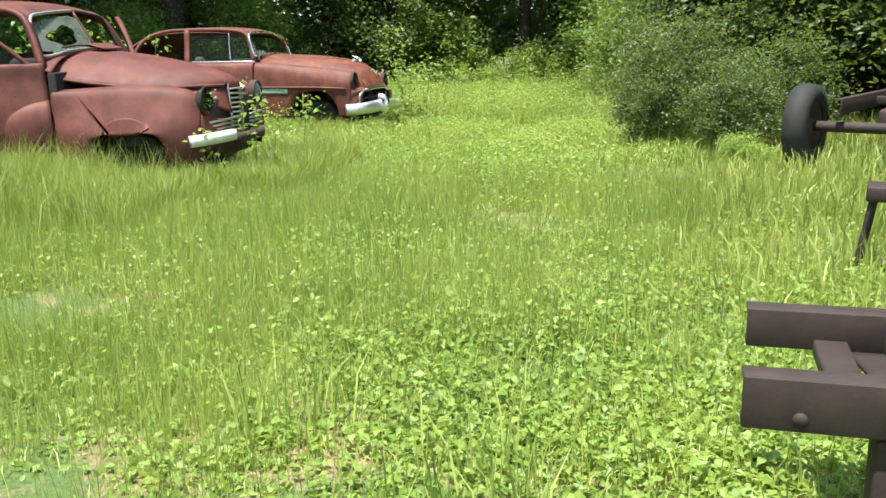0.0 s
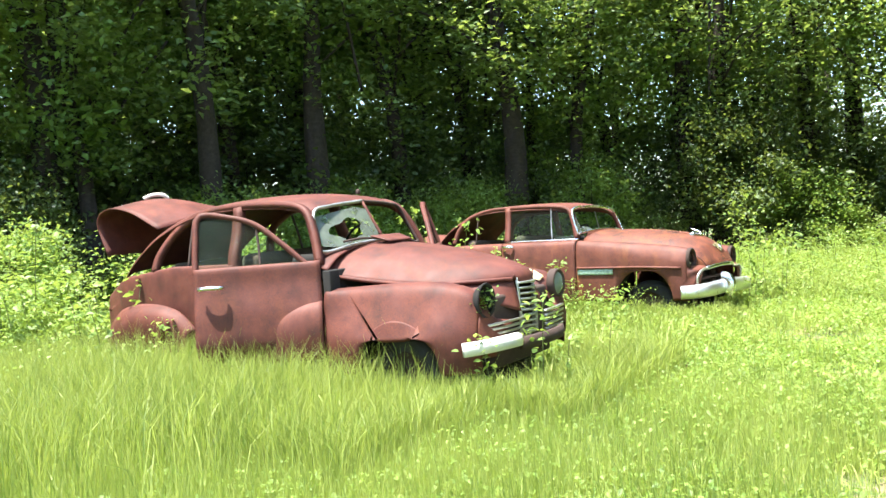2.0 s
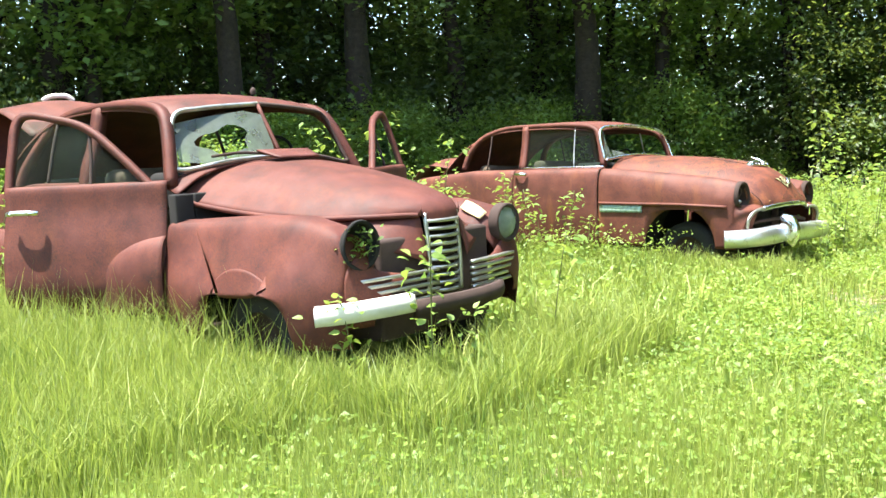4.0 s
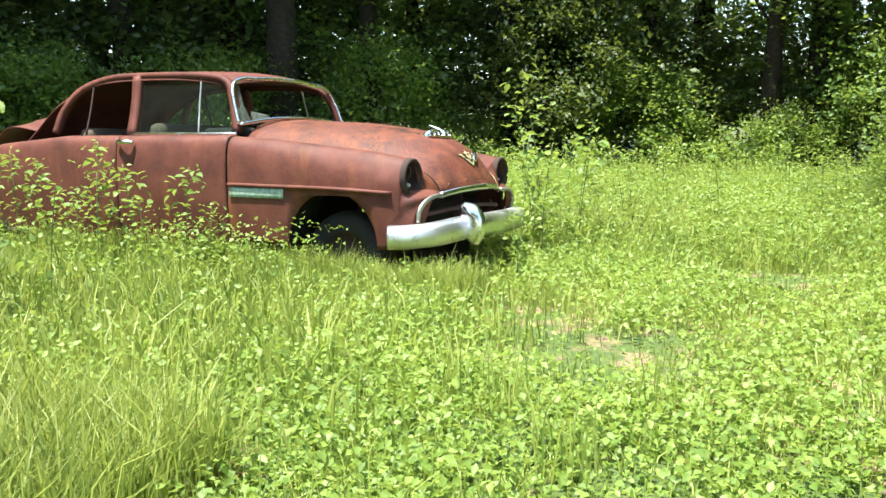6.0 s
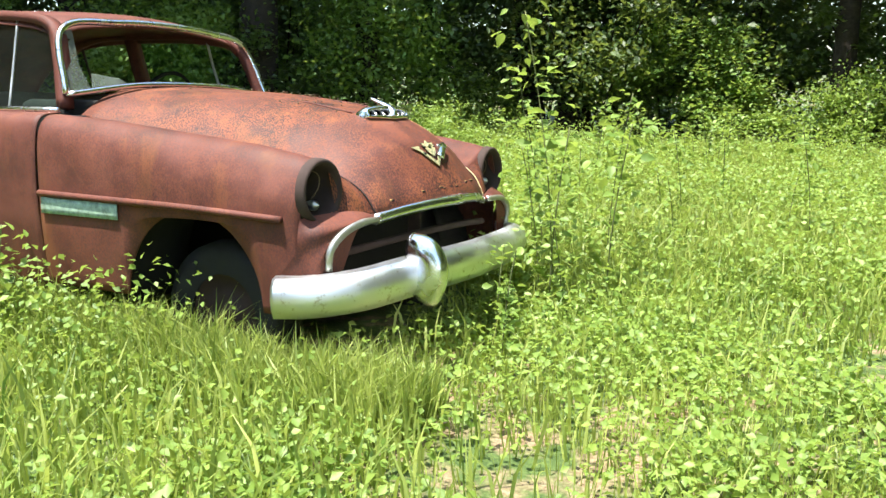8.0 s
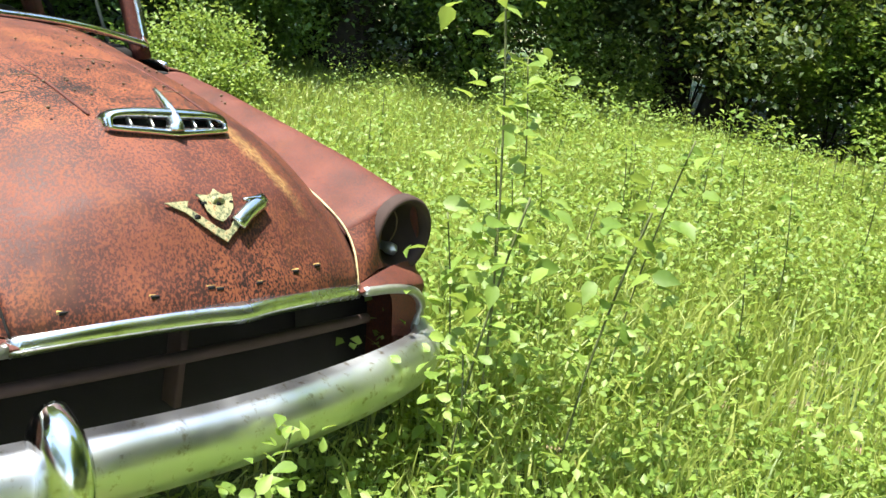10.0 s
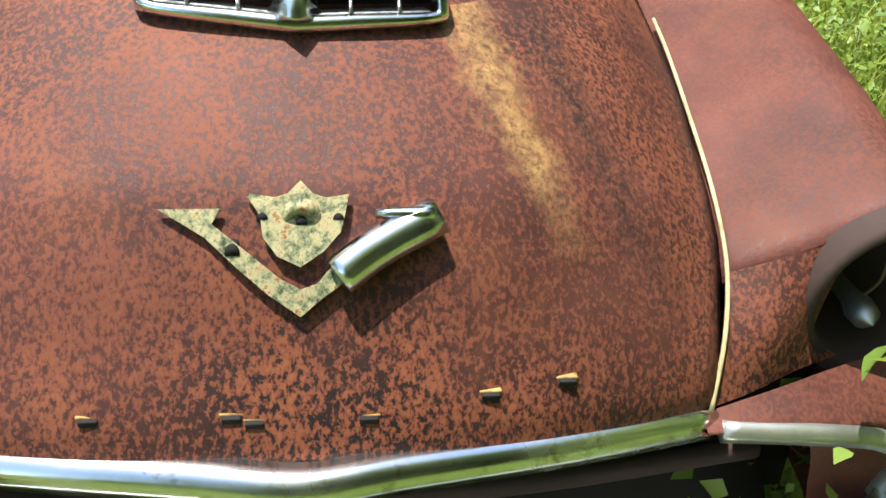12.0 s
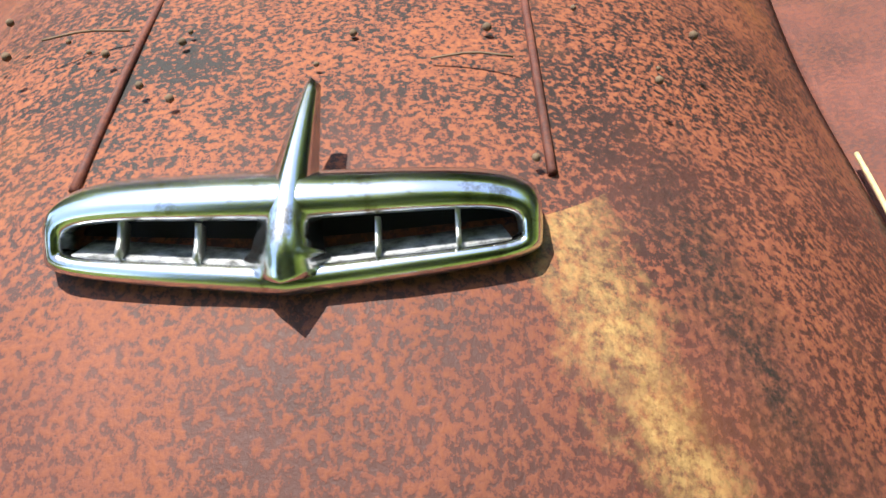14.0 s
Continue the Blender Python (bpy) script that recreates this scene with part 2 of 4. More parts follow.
def box(x0, x1, y0, y1, z0, z1, bevel=0.01):
    bm = bmesh.new()
    bmesh.ops.create_cube(bm, size=1)
    for v in bm.verts:
        v.co = Vector(((x0 + x1) / 2 + v.co.x * (x1 - x0), (y0 + y1) / 2 + v.co.y * (y1 - y0), (z0 + z1) / 2 + v.co.z * (z1 - z0)))
    if bevel:
        bmesh.ops.bevel(bm, geom=bm.edges[:], offset=bevel, segments=2, affect="EDGES", profile=0.5)
    return bm


def lathe(profile, axis_at, axis="X", n=28):
    """profile [(along, radius)] turned round an axis."""
    bm = bmesh.new()
    rings = []
    c = Vector(axis_at)
    for a, r in profile:
        ring = []
        for i in range(n):
            t = 2 * math.pi * i / n
            u, v = r * math.cos(t), r * math.sin(t)
            off = {"X": (a, u, v), "Y": (u, a, v), "Z": (u, v, a)}[axis]
            ring.append(bm.verts.new(c + Vector(off)))
        rings.append(ring)
    for p, q in zip(rings, rings[1:]):
        for i in range(n):
            bm.faces.new((p[i], p[(i + 1) % n], q[(i + 1) % n], q[i]))
    return bm


def pane(corners, mat, parent, name="pane", label=""):
    bm = bmesh.new()
    bm.faces.new([bm.verts.new(c) for c in corners])
    bmesh.ops.solidify(bm, geom=bm.faces[:], thickness=0.004)
    return part(name, bm, mat, parent, label, False)


def flip(pts):
    return [(x, -y, z) for x, y, z in pts]


def both(pts, s):
    return pts if s > 0 else flip(pts)


def wheel(parent, x, y, z, r=0.33):
    w = part("wheel", lathe([(-0.07, r - 0.14), (-0.09, r - 0.06), (-0.07, r - 0.01), (0, r), (0.07, r - 0.01), (0.09, r - 0.06), (0.07, r - 0.14)], (x, y, z), "Y"), RUBBER, parent, "flat perished tyre")
    part("rim", lathe([(-0.06, r - 0.14), (-0.03, r - 0.16), (0.0, r - 0.2), (-0.02, 0.05), (-0.05, 0.03), (-0.05, 0.001)], (x, y, z), "Y"), RUST_DARK, w, "rusted steel rim")
    return w

def broad_leaves(cent, size, rng):
    """Six-cornered pointed leaves, for plants seen near by."""
    n = len(cent)
    nrm = rng.normal(size=(n, 3))
    nrm[:, 2] = np.abs(nrm[:, 2]) + 1.1
    nrm /= np.linalg.norm(nrm, axis=1)[:, None]
    d = rng.normal(size=(n, 3))
    d -= nrm * (d * nrm).sum(1)[:, None]
    d /= np.linalg.norm(d, axis=1)[:, None]
    w = np.cross(nrm, d)
    s = np.asarray(size).reshape(-1, 1)
    at = lambda l, a, u: cent + d * s * l + w * s * a + nrm * s * u
    v = np.stack([at(-.7, 0, 0), at(-.45, .36, .1), at(0, .46, .12), at(.4, .26, .02), at(.85, 0, -.2), at(.4, -.26, .02), at(0, -.46, .12), at(-.45, -.36, .1), at(0, 0, 0)], 1).reshape(-1, 3)
    k = np.arange(n) * 9
    return v, np.concatenate([np.stack([k + 8, k + i, k + (i + 1) % 8], 1) for i in range(8)])


# ---- ground ----
def ground():
    xs = np.concatenate([np.linspace(-400, -22, 12), np.linspace(-20, 20, 101), np.linspace(22, 400, 12)])
    ys = np.concatenate([np.linspace(-400, -27, 12), np.linspace(-25, 20, 113), np.linspace(22, 400, 12)])
    X, Y = np.meshgrid(xs, ys)
    Z = 0.03 * np.sin(X * 1.7 + 0.6 * Y) * np.sin(Y * 1.3 - 0.4 * X) + 0.02 * np.sin(3.1 * X) * np.sin(2.7 * Y)
    v = np.stack([X, Y, Z], -1).reshape(-1, 3)
    n, k = len(xs), len(ys)
    i = (np.arange(k - 1)[:, None] * n + np.arange(n - 1)).ravel()
    ob = from_np("ground", v, np.stack([i, i + 1, i + n + 1, i + n], 1), SOIL, smooth=True)
    tagged(ob, "sandy meadow soil with green patches", "ground", kind="structure")


ground()


# ---- the two-door sedan with the chrome bumper ----
def bumper_sedan():
    car = thing("car", pose(0, -.04, 0, -2.6, 0, 0), "rusted brown fifties sedan with chrome bumper standing in weeds", "car")
    centre = [(0.205, 0.65), (0.185, 0.69), (0.145, 0.75), (0.09, 0.835), (0.03, 0.895), (-0.12, 0.98), (-0.3, 1.025), (-0.7, 1.08), (-1.38, 1.115)]
    edge = [(0.115, 0.47, 0.605), (0.105, 0.475, 0.64), (0.065, 0.485, 0.685), (-0.01, 0.5, 0.735), (-0.09, 0.51, 0.77), (-0.2, 0.52, 0.80), (-0.35, 0.535, 0.83), (-0.75, 0.57, 0.88), (-1.33, 0.66, 0.965)]
    rows = []
    for i, ((cx, cz), (ex, ey, ez)) in enumerate(zip(centre, edge)):
        pw = 2.3 + .16 * max(0, i - 3)
        rows.append([(cx + (ex - cx) * abs(u) ** pw, u * ey, cz + (ez - cz) * abs(u) ** pw) for u in (-1, -0.8, -0.6, -0.4, -0.2, 0, 0.2, 0.4, 0.6, 0.8, 1)])
    hood = part("hood", sheet(rows, 49, 70, 0.008), RUST_HOOD, car, "mottled rusty hood")
    # hood folds
    for s in (1, -1):
        part("crease", tube([(-0.2, 0.175 * s, 0.9985), (-0.45, 0.18 * s, 1.0425), (-0.8, 0.19 * s, 1.0785), (-1.2, 0.2 * s, 1.0995)], 0.004, 20, 6), RUST, hood)
    # fenders
    st = [(0.015, .497, .722, .60, .775, .705, .828, .815, .70, .815, .60),
          (-0.05, .507, .757, .60, .795, .71, .845, .83, .70, .835, .60),
          (-0.25, .525, .795, .62, .83, .72, .878, .85, .735, .855, .60),
          (-0.6, .555, .85, .65, .875, .74, .915, .87, .78, .875, .60),
          (-1.0, .60, .90, .69, .925, .76, .955, .88, .84, .885, .60),
          (-1.32, .66, .955, .72, .965, .78, .975, .885, .87, .89, .60)]

    def low(x):
        t = (x + 0.5) / 0.335
        return 0.25 + (0.36 * math.sqrt(max(0, 1 - t * t)) if abs(t) < 1 else 0)
    xs = np.unique(np.concatenate([np.linspace(0.015, -1.32, 50), np.linspace(-0.155, -0.19, 6), np.linspace(-0.81, -0.845, 6)]))[::-1]
    S = np.array(st)
    for s in (1, -1):
        rows = []
        for x in xs:
            a = [np.interp(-x, -S[:, 0], S[:, k]) for k in range(1, 11)]
            pr = [(x, a[0], a[1]), (x, a[2], a[3]), (x, a[4], a[5]), (x, (a[4] + a[6]) / 2 + .012, (a[5] + a[7]) / 2 + .035), (x, a[6], a[7]), (x, a[8], a[9])]
            z = max(low(x), 0)
            pr.append((x, a[8] - .01, a[9] * .5 + z * .5))
            pr.append((x, a[8] - .03, z))
            rows.append(both(pr, s))
        f = part("fender", sheet(rows, 40, len(xs), 0.006), RUST if s > 0 else RUST_SIDE, car)
        part("molding", tube(both([(-.05, .845, .615), (-.5, .885, .635), (-.9, .895, .64), (-1.31, .9, .645)], s), 0.014, 24, 8), RUST_SIDE, f)
        if s < 0:
            part("trim_strip", sheet([flip([(-.85, .893, .625), (-1.3, .9, .628)]), flip([(-.85, .892, .56), (-1.3, .9, .56)])], 12, 4, .006), MINT, f, "faded mint paint band")
        # lamp bucket
        c = (0.03, 0.715 * s, 0.713)
        ring = part("headlight", lathe([(-.02, .125), (.012, .122), (.02, .112), (.012, .102), (-.02, .098), (-.1, .085), (-.14, .05), (-.15, .001)], c, "X", 36), RUST_DARK, car, "empty rusty headlight bucket")
        part("bulb", lathe([(-.13, .012), (-.06, .014), (-.04, .02), (-.02, .018), (-.005, .001)], (0.03, .715 * s, .66), "X", 12), DULL, ring)
        part("wire", tube([(-.1, .715 * s, .79), (.0, .70 * s, .78), (.015, .705 * s, .73), (-.02, .72 * s, .67)], .0025, 20, 5, (0, 1, 0)), TWIG, ring)
        # valance under the lamp
        rows = [both(r, s) for r in (
            [(.115, .465, .607), (.10, .56, .63), (.075, .64, .635), (.04, .74, .63), (.015, .82, .62)],
            [(.14, .465, .597), (.135, .58, .608), (.125, .68, .595), (.085, .79, .58), (.015, .835, .56)],
            [(.132, .47, .59), (.132, .60, .597), (.122, .70, .575), (.09, .79, .53), (.01, .835, .5)],
            [(.125, .60, .575), (.118, .70, .555), (.105, .775, .51), (.08, .81, .45), (-.06, .83, .42)],
            [(.1, .67, .42), (.1, .73, .41), (.09, .77, .4), (.05, .80, .36), (-.14, .815, .32)])]
        part("valance", sheet(rows, 20, 16, 0), RUST, car)
        part("nose_side", sheet([both(r, s) for r in ([(.113, .472, .612), (.07, .486, .682), (.012, .499, .735)], [(.10, .53, .625), (.07, .545, .69), (.014, .555, .755)], [(.07, .60, .63), (.05, .60, .69), (.015, .61, .778)], [(.04, .67, .625), (.03, .63, .66), (.015, .65, .8)])], 12, 12, 0), RUST_HOOD, car)
        part("grille_trim", sweep(both([(.128, .485, .594), (.137, .60, .593), (.128, .70, .568), (.112, .765, .51), (.1, .765, .43)], s), [(-.012, -.012), (.012, -.012), (.016, .004), (.006, .014), (-.012, .01)], 24), DULL, car, "dull chrome grille surround")
        part("hood_seam", tube(both([(.118, .473, .612), (.07, .488, .69), (-.0, .503, .742), (-.1, .516, .778), (-.22, .527, .808), (-.4, .545, .842), (-.5, .553, .857)], s), .003, 40, 6), PRIMER if s > 0 else SHADE_BLACK, car)
        wheel(car, -0.5, 0.60 * s, 0.17, .31)
        # near-black sheet added to paint the shade inside the wheel arch
        part("wheel_well", sheet([both([(-.1, .5, .2), (-.2, .5, .55), (-.5, .5, .68), (-.8, .5, .55), (-.9, .5, .2)], s), both([(-.1, .8, .2), (-.2, .82, .5), (-.5, .83, .62), (-.8, .83, .5), (-.9, .83, .2)], s)], 20, 4, .004), SHADE_BLACK, car)
        wheel(car, -3.5, 0.72 * s, 0.25)
    # chrome lip
    part("hood_lip", sweep([(.11, -.475, .592), (.165, -.3, .62), (.205, -.1, .634), (.222, 0, .636), (.205, .1, .634), (.165, .3, .62), (.11, .475, .592)], [(-.014, -.022), (.014, -.02), (.022, 0), (.012, .02), (-.012, .022)], 41), CHROME, car, "chrome strip along the hood lip")
    # slots along the lip
    for y, dz in ((-.38, 0), (-.2, .002), (-.066, .004), (-.044, -.001), (.066, 0), (.19, .016), (.275, .024)):
        t = abs(y) / .473
        x = .18 + (.099 - .18) * t ** 2.3
        z = .688 + (.64 - .688) * t ** 2.3 + dz
        x -= dz * .5
        part("slot_edge", box(x - .004, x + .0042, y - .012, y + .012, z - .005, z + .005, .0015), CRUST, hood, "flaked pale edge round a slot")
        # the slot's inner shade is painted as a near-black block
        part("slot", box(x - .003, x + .0092, y - .009, y + .009, z - .0035, z + .0035, .001), SHADE_BLACK, hood)
    # mouth: a near-black sheet paints the shade behind the grille
    part("radiator_cavity", sheet([[(-.05, -.72, .62), (-.05, 0, .66), (-.05, .72, .62)], [(-.25, -.72, .5), (-.25, 0, .5), (-.25, .72, .5)], [(-.02, -.72, .24), (-.02, 0, .24), (-.02, .72, .24)]], 12, 14, .01), SHADE_BLACK, car)
    part("air_baffle", box(.0, .06, -.04, -.02, .33, .6, .004), RUST_DARK, car)
    part("grille_bar", tube([(.05, -.6, .47), (.12, -.2, .5), (.12, .2, .5), (.05, .6, .47)], .016, 20, 8), RUST_DARK, car)
    # bumper
    prof = [(-.03, -.082), (.03, -.078), (.056, -.04), (.062, 0.0), (.052, .04), (.02, .066), (-.03, .07)]
    part("bumper", sweep([(-.04, -.9, .345), (.08, -.84, .35), (.2, -.7, .365), (.28, -.47, .39), (.315, -.1, .395), (.3, .2, .395), (.25, .5, .39), (.17, .73, .38), (.04, .84, .375)], prof, 60), CHROME_DULL, car, "bent and dented chrome bumper")
    part("bumper_guard", sweep([(.33, -.47, .31), (.365, -.475, .37), (.37, -.475, .43), (.34, -.475, .475), (.28, -.465, .485)], circle(.07, 14, .045), 18, True, (0, 1, 0)), CHROME, car, "chrome bumper guard")
    # scoop ornament: one casting, lofted from its foot over the lip into the mouth
    up_, out_ = Vector((-.45, 0, .893)), Vector((.893, 0, .45))

    def ring(w, top, dip, b0, b1, back, front, n=96):
        pts = []
        for k in range(n):
            a = 2 * math.pi * k / n
            c, v = math.cos(a), math.sin(a)
            y = w * math.copysign(abs(c) ** .3, c)
            mid_ = 1 - abs(y) / w
            h = (top - dip * mid_) * abs(v) ** .45 if v > 0 else -(b0 + b1 * mid_) * abs(v) ** .45
            d = (back if v > 0 else front) * abs(v) + (back + front) / 2 * (1 - abs(v)) - .75 * y * y
            pts.append(Vector((-.117, y - .006, 1.001)) + up_ * (h - .1 * y * y) + out_ * d)
        return pts

    def loft(rings):
        bm = bmesh.new()
        vs = [[bm.verts.new(p) for p in r] for r in rings]
        for p, q in zip(vs, vs[1:]):
            for k in range(len(p)):
                bm.faces.new((p[k], p[(k + 1) % len(p)], q[(k + 1) % len(q)], q[k]))
        return bm
    sc = part("scoop", loft([ring(.168, .030, 0, .024, .018, -.075, -.03), ring(.169, .042, 0, .022, .019, -.05, -.012), ring(.168, .043, 0, .02, .019, -.02, .004), ring(.165, .036, 0, .018, .018, .004, .013),
                             ring(.160, .028, .002, .014, .016, .012, .017), ring(.155, .021, .004, .010, .014, .013, .016), ring(.151, .017, .006, .007, .012, .008, .012), ring(.149, .016, .006, .006, .011, -.03, -.02)]), CHROME, car, "pitted chrome hood scoop ornament")
    part("scoop_crust", loft([ring(.176, .044, 0, .03, .022, -.085, -.034), ring(.171, .042, 0, .026, .0205, -.075, -.02), ring(.166, .036, 0, .02, .019, -.08, -.026)]), CRUST, sc, "pale crust round the scoop's foot")
    for y in (-.11, -.058, .058, .11):
        m_ = 1 - abs(y) / .15
        c_ = Vector((-.117, y - .006, 1.001)) + up_ * (.004 - .011 * m_) + out_ * (-.75 * y * y - .004)
        part("fin", sweep([tuple(c_ - up_ * .012 + out_ * .012), tuple(c_ + out_ * .004), tuple(c_ + up_ * .012)], [(-.008, -.0018), (.008, -.0018), (.006, .0018), (-.006, .0018)], 6, True, (0, 1, 0)), DULL, sc)
    part("scoop_floor", sheet([[tuple(Vector((-.117, y - .006, 1.001)) + up_ * (-.006 - .012 * (1 - abs(y) / .15)) + out_ * (.008 - .75 * y * y)) for y in np.linspace(-.145, .145, 13)], [tuple(Vector((-.117, y - .006, 1.001)) + up_ * (.002 - .012 * (1 - abs(y) / .15)) + out_ * (-.022 - .75 * y * y)) for y in np.linspace(-.14, .14, 13)]], 25, 4, .002), PITTED, sc, "pitted floor of the scoop")
    # shade deep in the scoop, painted as a near-black backing sheet
    part("scoop_mouth", sheet([[tuple(Vector((-.117, y - .006, 1.001)) + up_ * h + out_ * (-.026 - .75 * y * y)) for y in np.linspace(-.155, .155, 13)] for h in (-.03, .03)], 24, 4, .003), SHADE_BLACK, sc)
    part("spear", sweep([(-.087, -.006, .989), (-.096, -.006, 1.009), (-.132, -.004, 1.032), (-.18, 0, 1.051), (-.226, .004, 1.066)], [(-.03, -.02), (0, -.03), (.03, -.02), (.013, .002), (0, .015), (-.013, .002)], 22, True, (0, 0, 1), .8), CHROME, sc, "chrome spear on the scoop")

    # badge, laid on the nose
    cs, es = spline([(x, 0, z) for x, z in centre], 161), spline(edge, 161)

    def nose(y, s):
        """The hood's place at width y and step s along its rows."""
        c, e = cs[int(round(s * 20))], es[int(round(s * 20))]
        t = (abs(y) / e[1]) ** 2.3
        return Vector((c[0] + (e[0] - c[0]) * t + .0005, y, c[2] + (e[2] - c[2]) * t))

    def patch(name, outline, mat, lift=.002, lab=""):
        bm = bmesh.new()
        bm.faces.new([bm.verts.new(nose(y, s) + Vector((lift, 0, lift * .8))) for y, s in outline])
        bmesh.ops.triangulate(bm, faces=bm.faces[:])
        bmesh.ops.solidify(bm, geom=bm.faces[:], thickness=.003)
        return part(name, bm, mat, hood, lab, False)
    CR, nt, b = material("pot_metal", .8)
    nv = noise_node(nt, 75, 8, .75, nt.nodes.new("ShaderNodeTexCoord").outputs["Object"])
    nt.links.new(ramp(nt, nv, [(.36, (.03, .05, .035)), (.45, (.22, .24, .12)), (.54, (.5, .45, .24)), (.63, (.3, .12, .04))]), b.inputs["Base Color"])
    bump(nt, b, nv, .6, .004)
    patch("badge_plate", [(-.052, 3.58), (-.024, 3.56), (-.012, 3.62), (0, 3.74), (.012, 3.62), (.024, 3.57), (.046, 3.6), (.042, 3.3), (.038, 3.08), (.022, 2.88), (0, 2.76), (-.022, 2.86), (-.036, 3.05), (-.038, 3.3)], CR, .005, "corroded pot-metal crest")
    patch("badge_wing", [(-.133, 3.4), (-.115, 3.42), (-.075, 3.4), (-.083, 3.22), (-.068, 3.05), (-.045, 2.86), (-.02, 2.66), (0, 2.56), (.016, 2.62), (.033, 2.8), (.046, 2.74), (.04, 2.58), (.018, 2.44), (0, 2.28), (-.03, 2.5), (-.06, 2.74), (-.09, 3.05)], CR, .004)
    for y, s, r in ((-.036, 3.34, .0055), (.036, 3.34, .0055), (-.064, 2.96, .0072), (.001, 3.3, .0055)):
        # holes are near-black pegs, their inner shade put into the colour
        part("hole", lathe([(-.004, r), (.0115, r), (.0116, .0005)], nose(y, s), "X", 14), SHADE_BLACK, hood)
    part("crest_boss", lathe([(.0, .021), (.008, .019), (.010, .015), (.008, .009), (.0, .008)], nose(.001, 3.28), "X", 20), CR, hood)
    ch = [nose(.034, 2.72), nose(.075, 3.0), nose(.132, 3.38)]
    blade = part("chevron", sweep([tuple(p + Vector((.012, 0, .008))) for p in ch], [(-.016, -.02), (.014, -.016), (.023, -.003), (.013, .008), (-.006, .012), (-.016, .004)], 10, True, (.6, 0, .8)), CHROME, hood, "remaining chrome chevron")
    part("chevron_return", sweep([tuple(nose(.128, 3.36) + Vector((.016, 0, .012))), tuple(nose(.10, 3.37) + Vector((.014, 0, .011))), tuple(nose(.072, 3.34) + Vector((.009, 0, .007)))], [(-.008, -.008), (.008, -.008), (.006, .006), (-.006, .006)], 6, True, (.6, 0, .8), .5), CHROME, blade)

    # body sides, doors and cabin
    def side(x0, x1, name, mat, s, n=14):
        rows = []
        for x in np.linspace(x0, x1, n):
            w = np.interp(-x, [1.3, 2.0, 3.0, 3.8, 4.4], [.0, .01, .0, -.05, -.2])
            h = np.interp(-x, [1.3, 3.0, 3.8, 4.4], [0, 0, -.06, -.2])
            rows.append(both([(x, .75 + w, .985 + h), (x, .85 + w, .965 + h), (x, .885 + w, .87 + h), (x, .892 + w, .65), (x, .87 + w, .4), (x, .84 + w, .22)], s))
        return part(name, sheet(rows, 26, n * 2, .006), mat, car)
    for s in (1, -1):
        m = RUST_SIDE
        d = side(-1.335, -2.36, "door", m, s)
        part("door_handle", sweep(both([(-2.18, .905, .93), (-2.22, .935, .935), (-2.28, .935, .935), (-2.34, .905, .93)], s), circle(.016, 8), 12), CHROME, d, "chrome door handle")
        part("belt_trim", tube(both([(-1.35, .752, .992), (-1.9, .765, .995), (-2.36, .762, .997)], s), .012, 12, 8), CHROME, d, "chrome belt strip")
        side(-2.37, -4.35, "quarter_panel", m, s, 20)
        # pillars and window frames
        fr = [(-1.40, .675, 1.0), (-1.47, .63, 1.24), (-1.56, .60, 1.375), (-1.8, .60, 1.42), (-2.3, .60, 1.435), (-2.7, .60, 1.425), (-3.0, .62, 1.34), (-3.15, .67, 1.18), (-3.2, .72, 1.0)]
        part("window_frame", sweep(both(fr, s), [(-.022, -.03), (.022, -.03), (.022, .03), (-.022, .03)], 50, True, (0, 1, 0)), RUST, car)
        part("pillar", sweep(both([(-2.36, .735, .98), (-2.38, .66, 1.2), (-2.4, .61, 1.43)], s), [(-.03, -.035), (.03, -.035), (.03, .035), (-.03, .035)], 10, True, (1, 0, 0)), RUST, car)
        part("vent_bar", tube(both([(-1.72, .725, .99), (-1.76, .66, 1.2), (-1.78, .61, 1.41)], s), .008, 8, 6), DULL, car)
        part("rear_bar", tube(both([(-2.85, .735, .99), (-2.86, .67, 1.2), (-2.87, .62, 1.39)], s), .008, 8, 6), RUST_DARK, car)
        pane(both([(-1.75, .712, 1.0), (-2.33, .712, 1.0), (-2.35, .61, 1.41), (-1.79, .61, 1.40)], s), GLASS, car, "side_glass")
        pane(both([(-1.43, .69, 1.0), (-1.72, .712, 1.0), (-1.77, .61, 1.40), (-1.58, .61, 1.36)], s), GLASS, car, "vent_glass")
    # roof
    ro = []
    for x, z, w in ((-1.5, 1.385, .60), (-1.62, 1.44, .62), (-2.0, 1.475, .635), (-2.6, 1.475, .635), (-2.95, 1.42, .64), (-3.25, 1.28, .66), (-3.45, 1.1, .69), (-3.55, .98, .74)):
        e = z - .06
        ro.append([(x - .03, -w, e - .02), (x - .02, -w * .93, e + .015), (x, -w * .7, z - .008), (x + .03, 0, z + .02), (x, w * .7, z - .008), (x - .02, w * .93, e + .015), (x - .03, w, e - .02)])
    part("roof", sheet(ro, 31, 30, .01), RUST, car)
    # windscreen frame and rest of glass
    part("windscreen_frame", tube([(-1.385, -.68, 1.06), (-1.49, -.60, 1.355), (-1.46, -.3, 1.405), (-1.44, 0, 1.415), (-1.46, .3, 1.405), (-1.49, .60, 1.355), (-1.385, .68, 1.06)], .016, 50, 8, (1, 0, 0)), CHROME, car, "chrome windscreen surround")
    part("windscreen_sill", tube([(-1.385, -.68, 1.06), (-1.3, -.35, 1.11), (-1.27, 0, 1.12), (-1.3, .35, 1.11), (-1.385, .68, 1.06)], .014, 30, 8), CHROME, car)
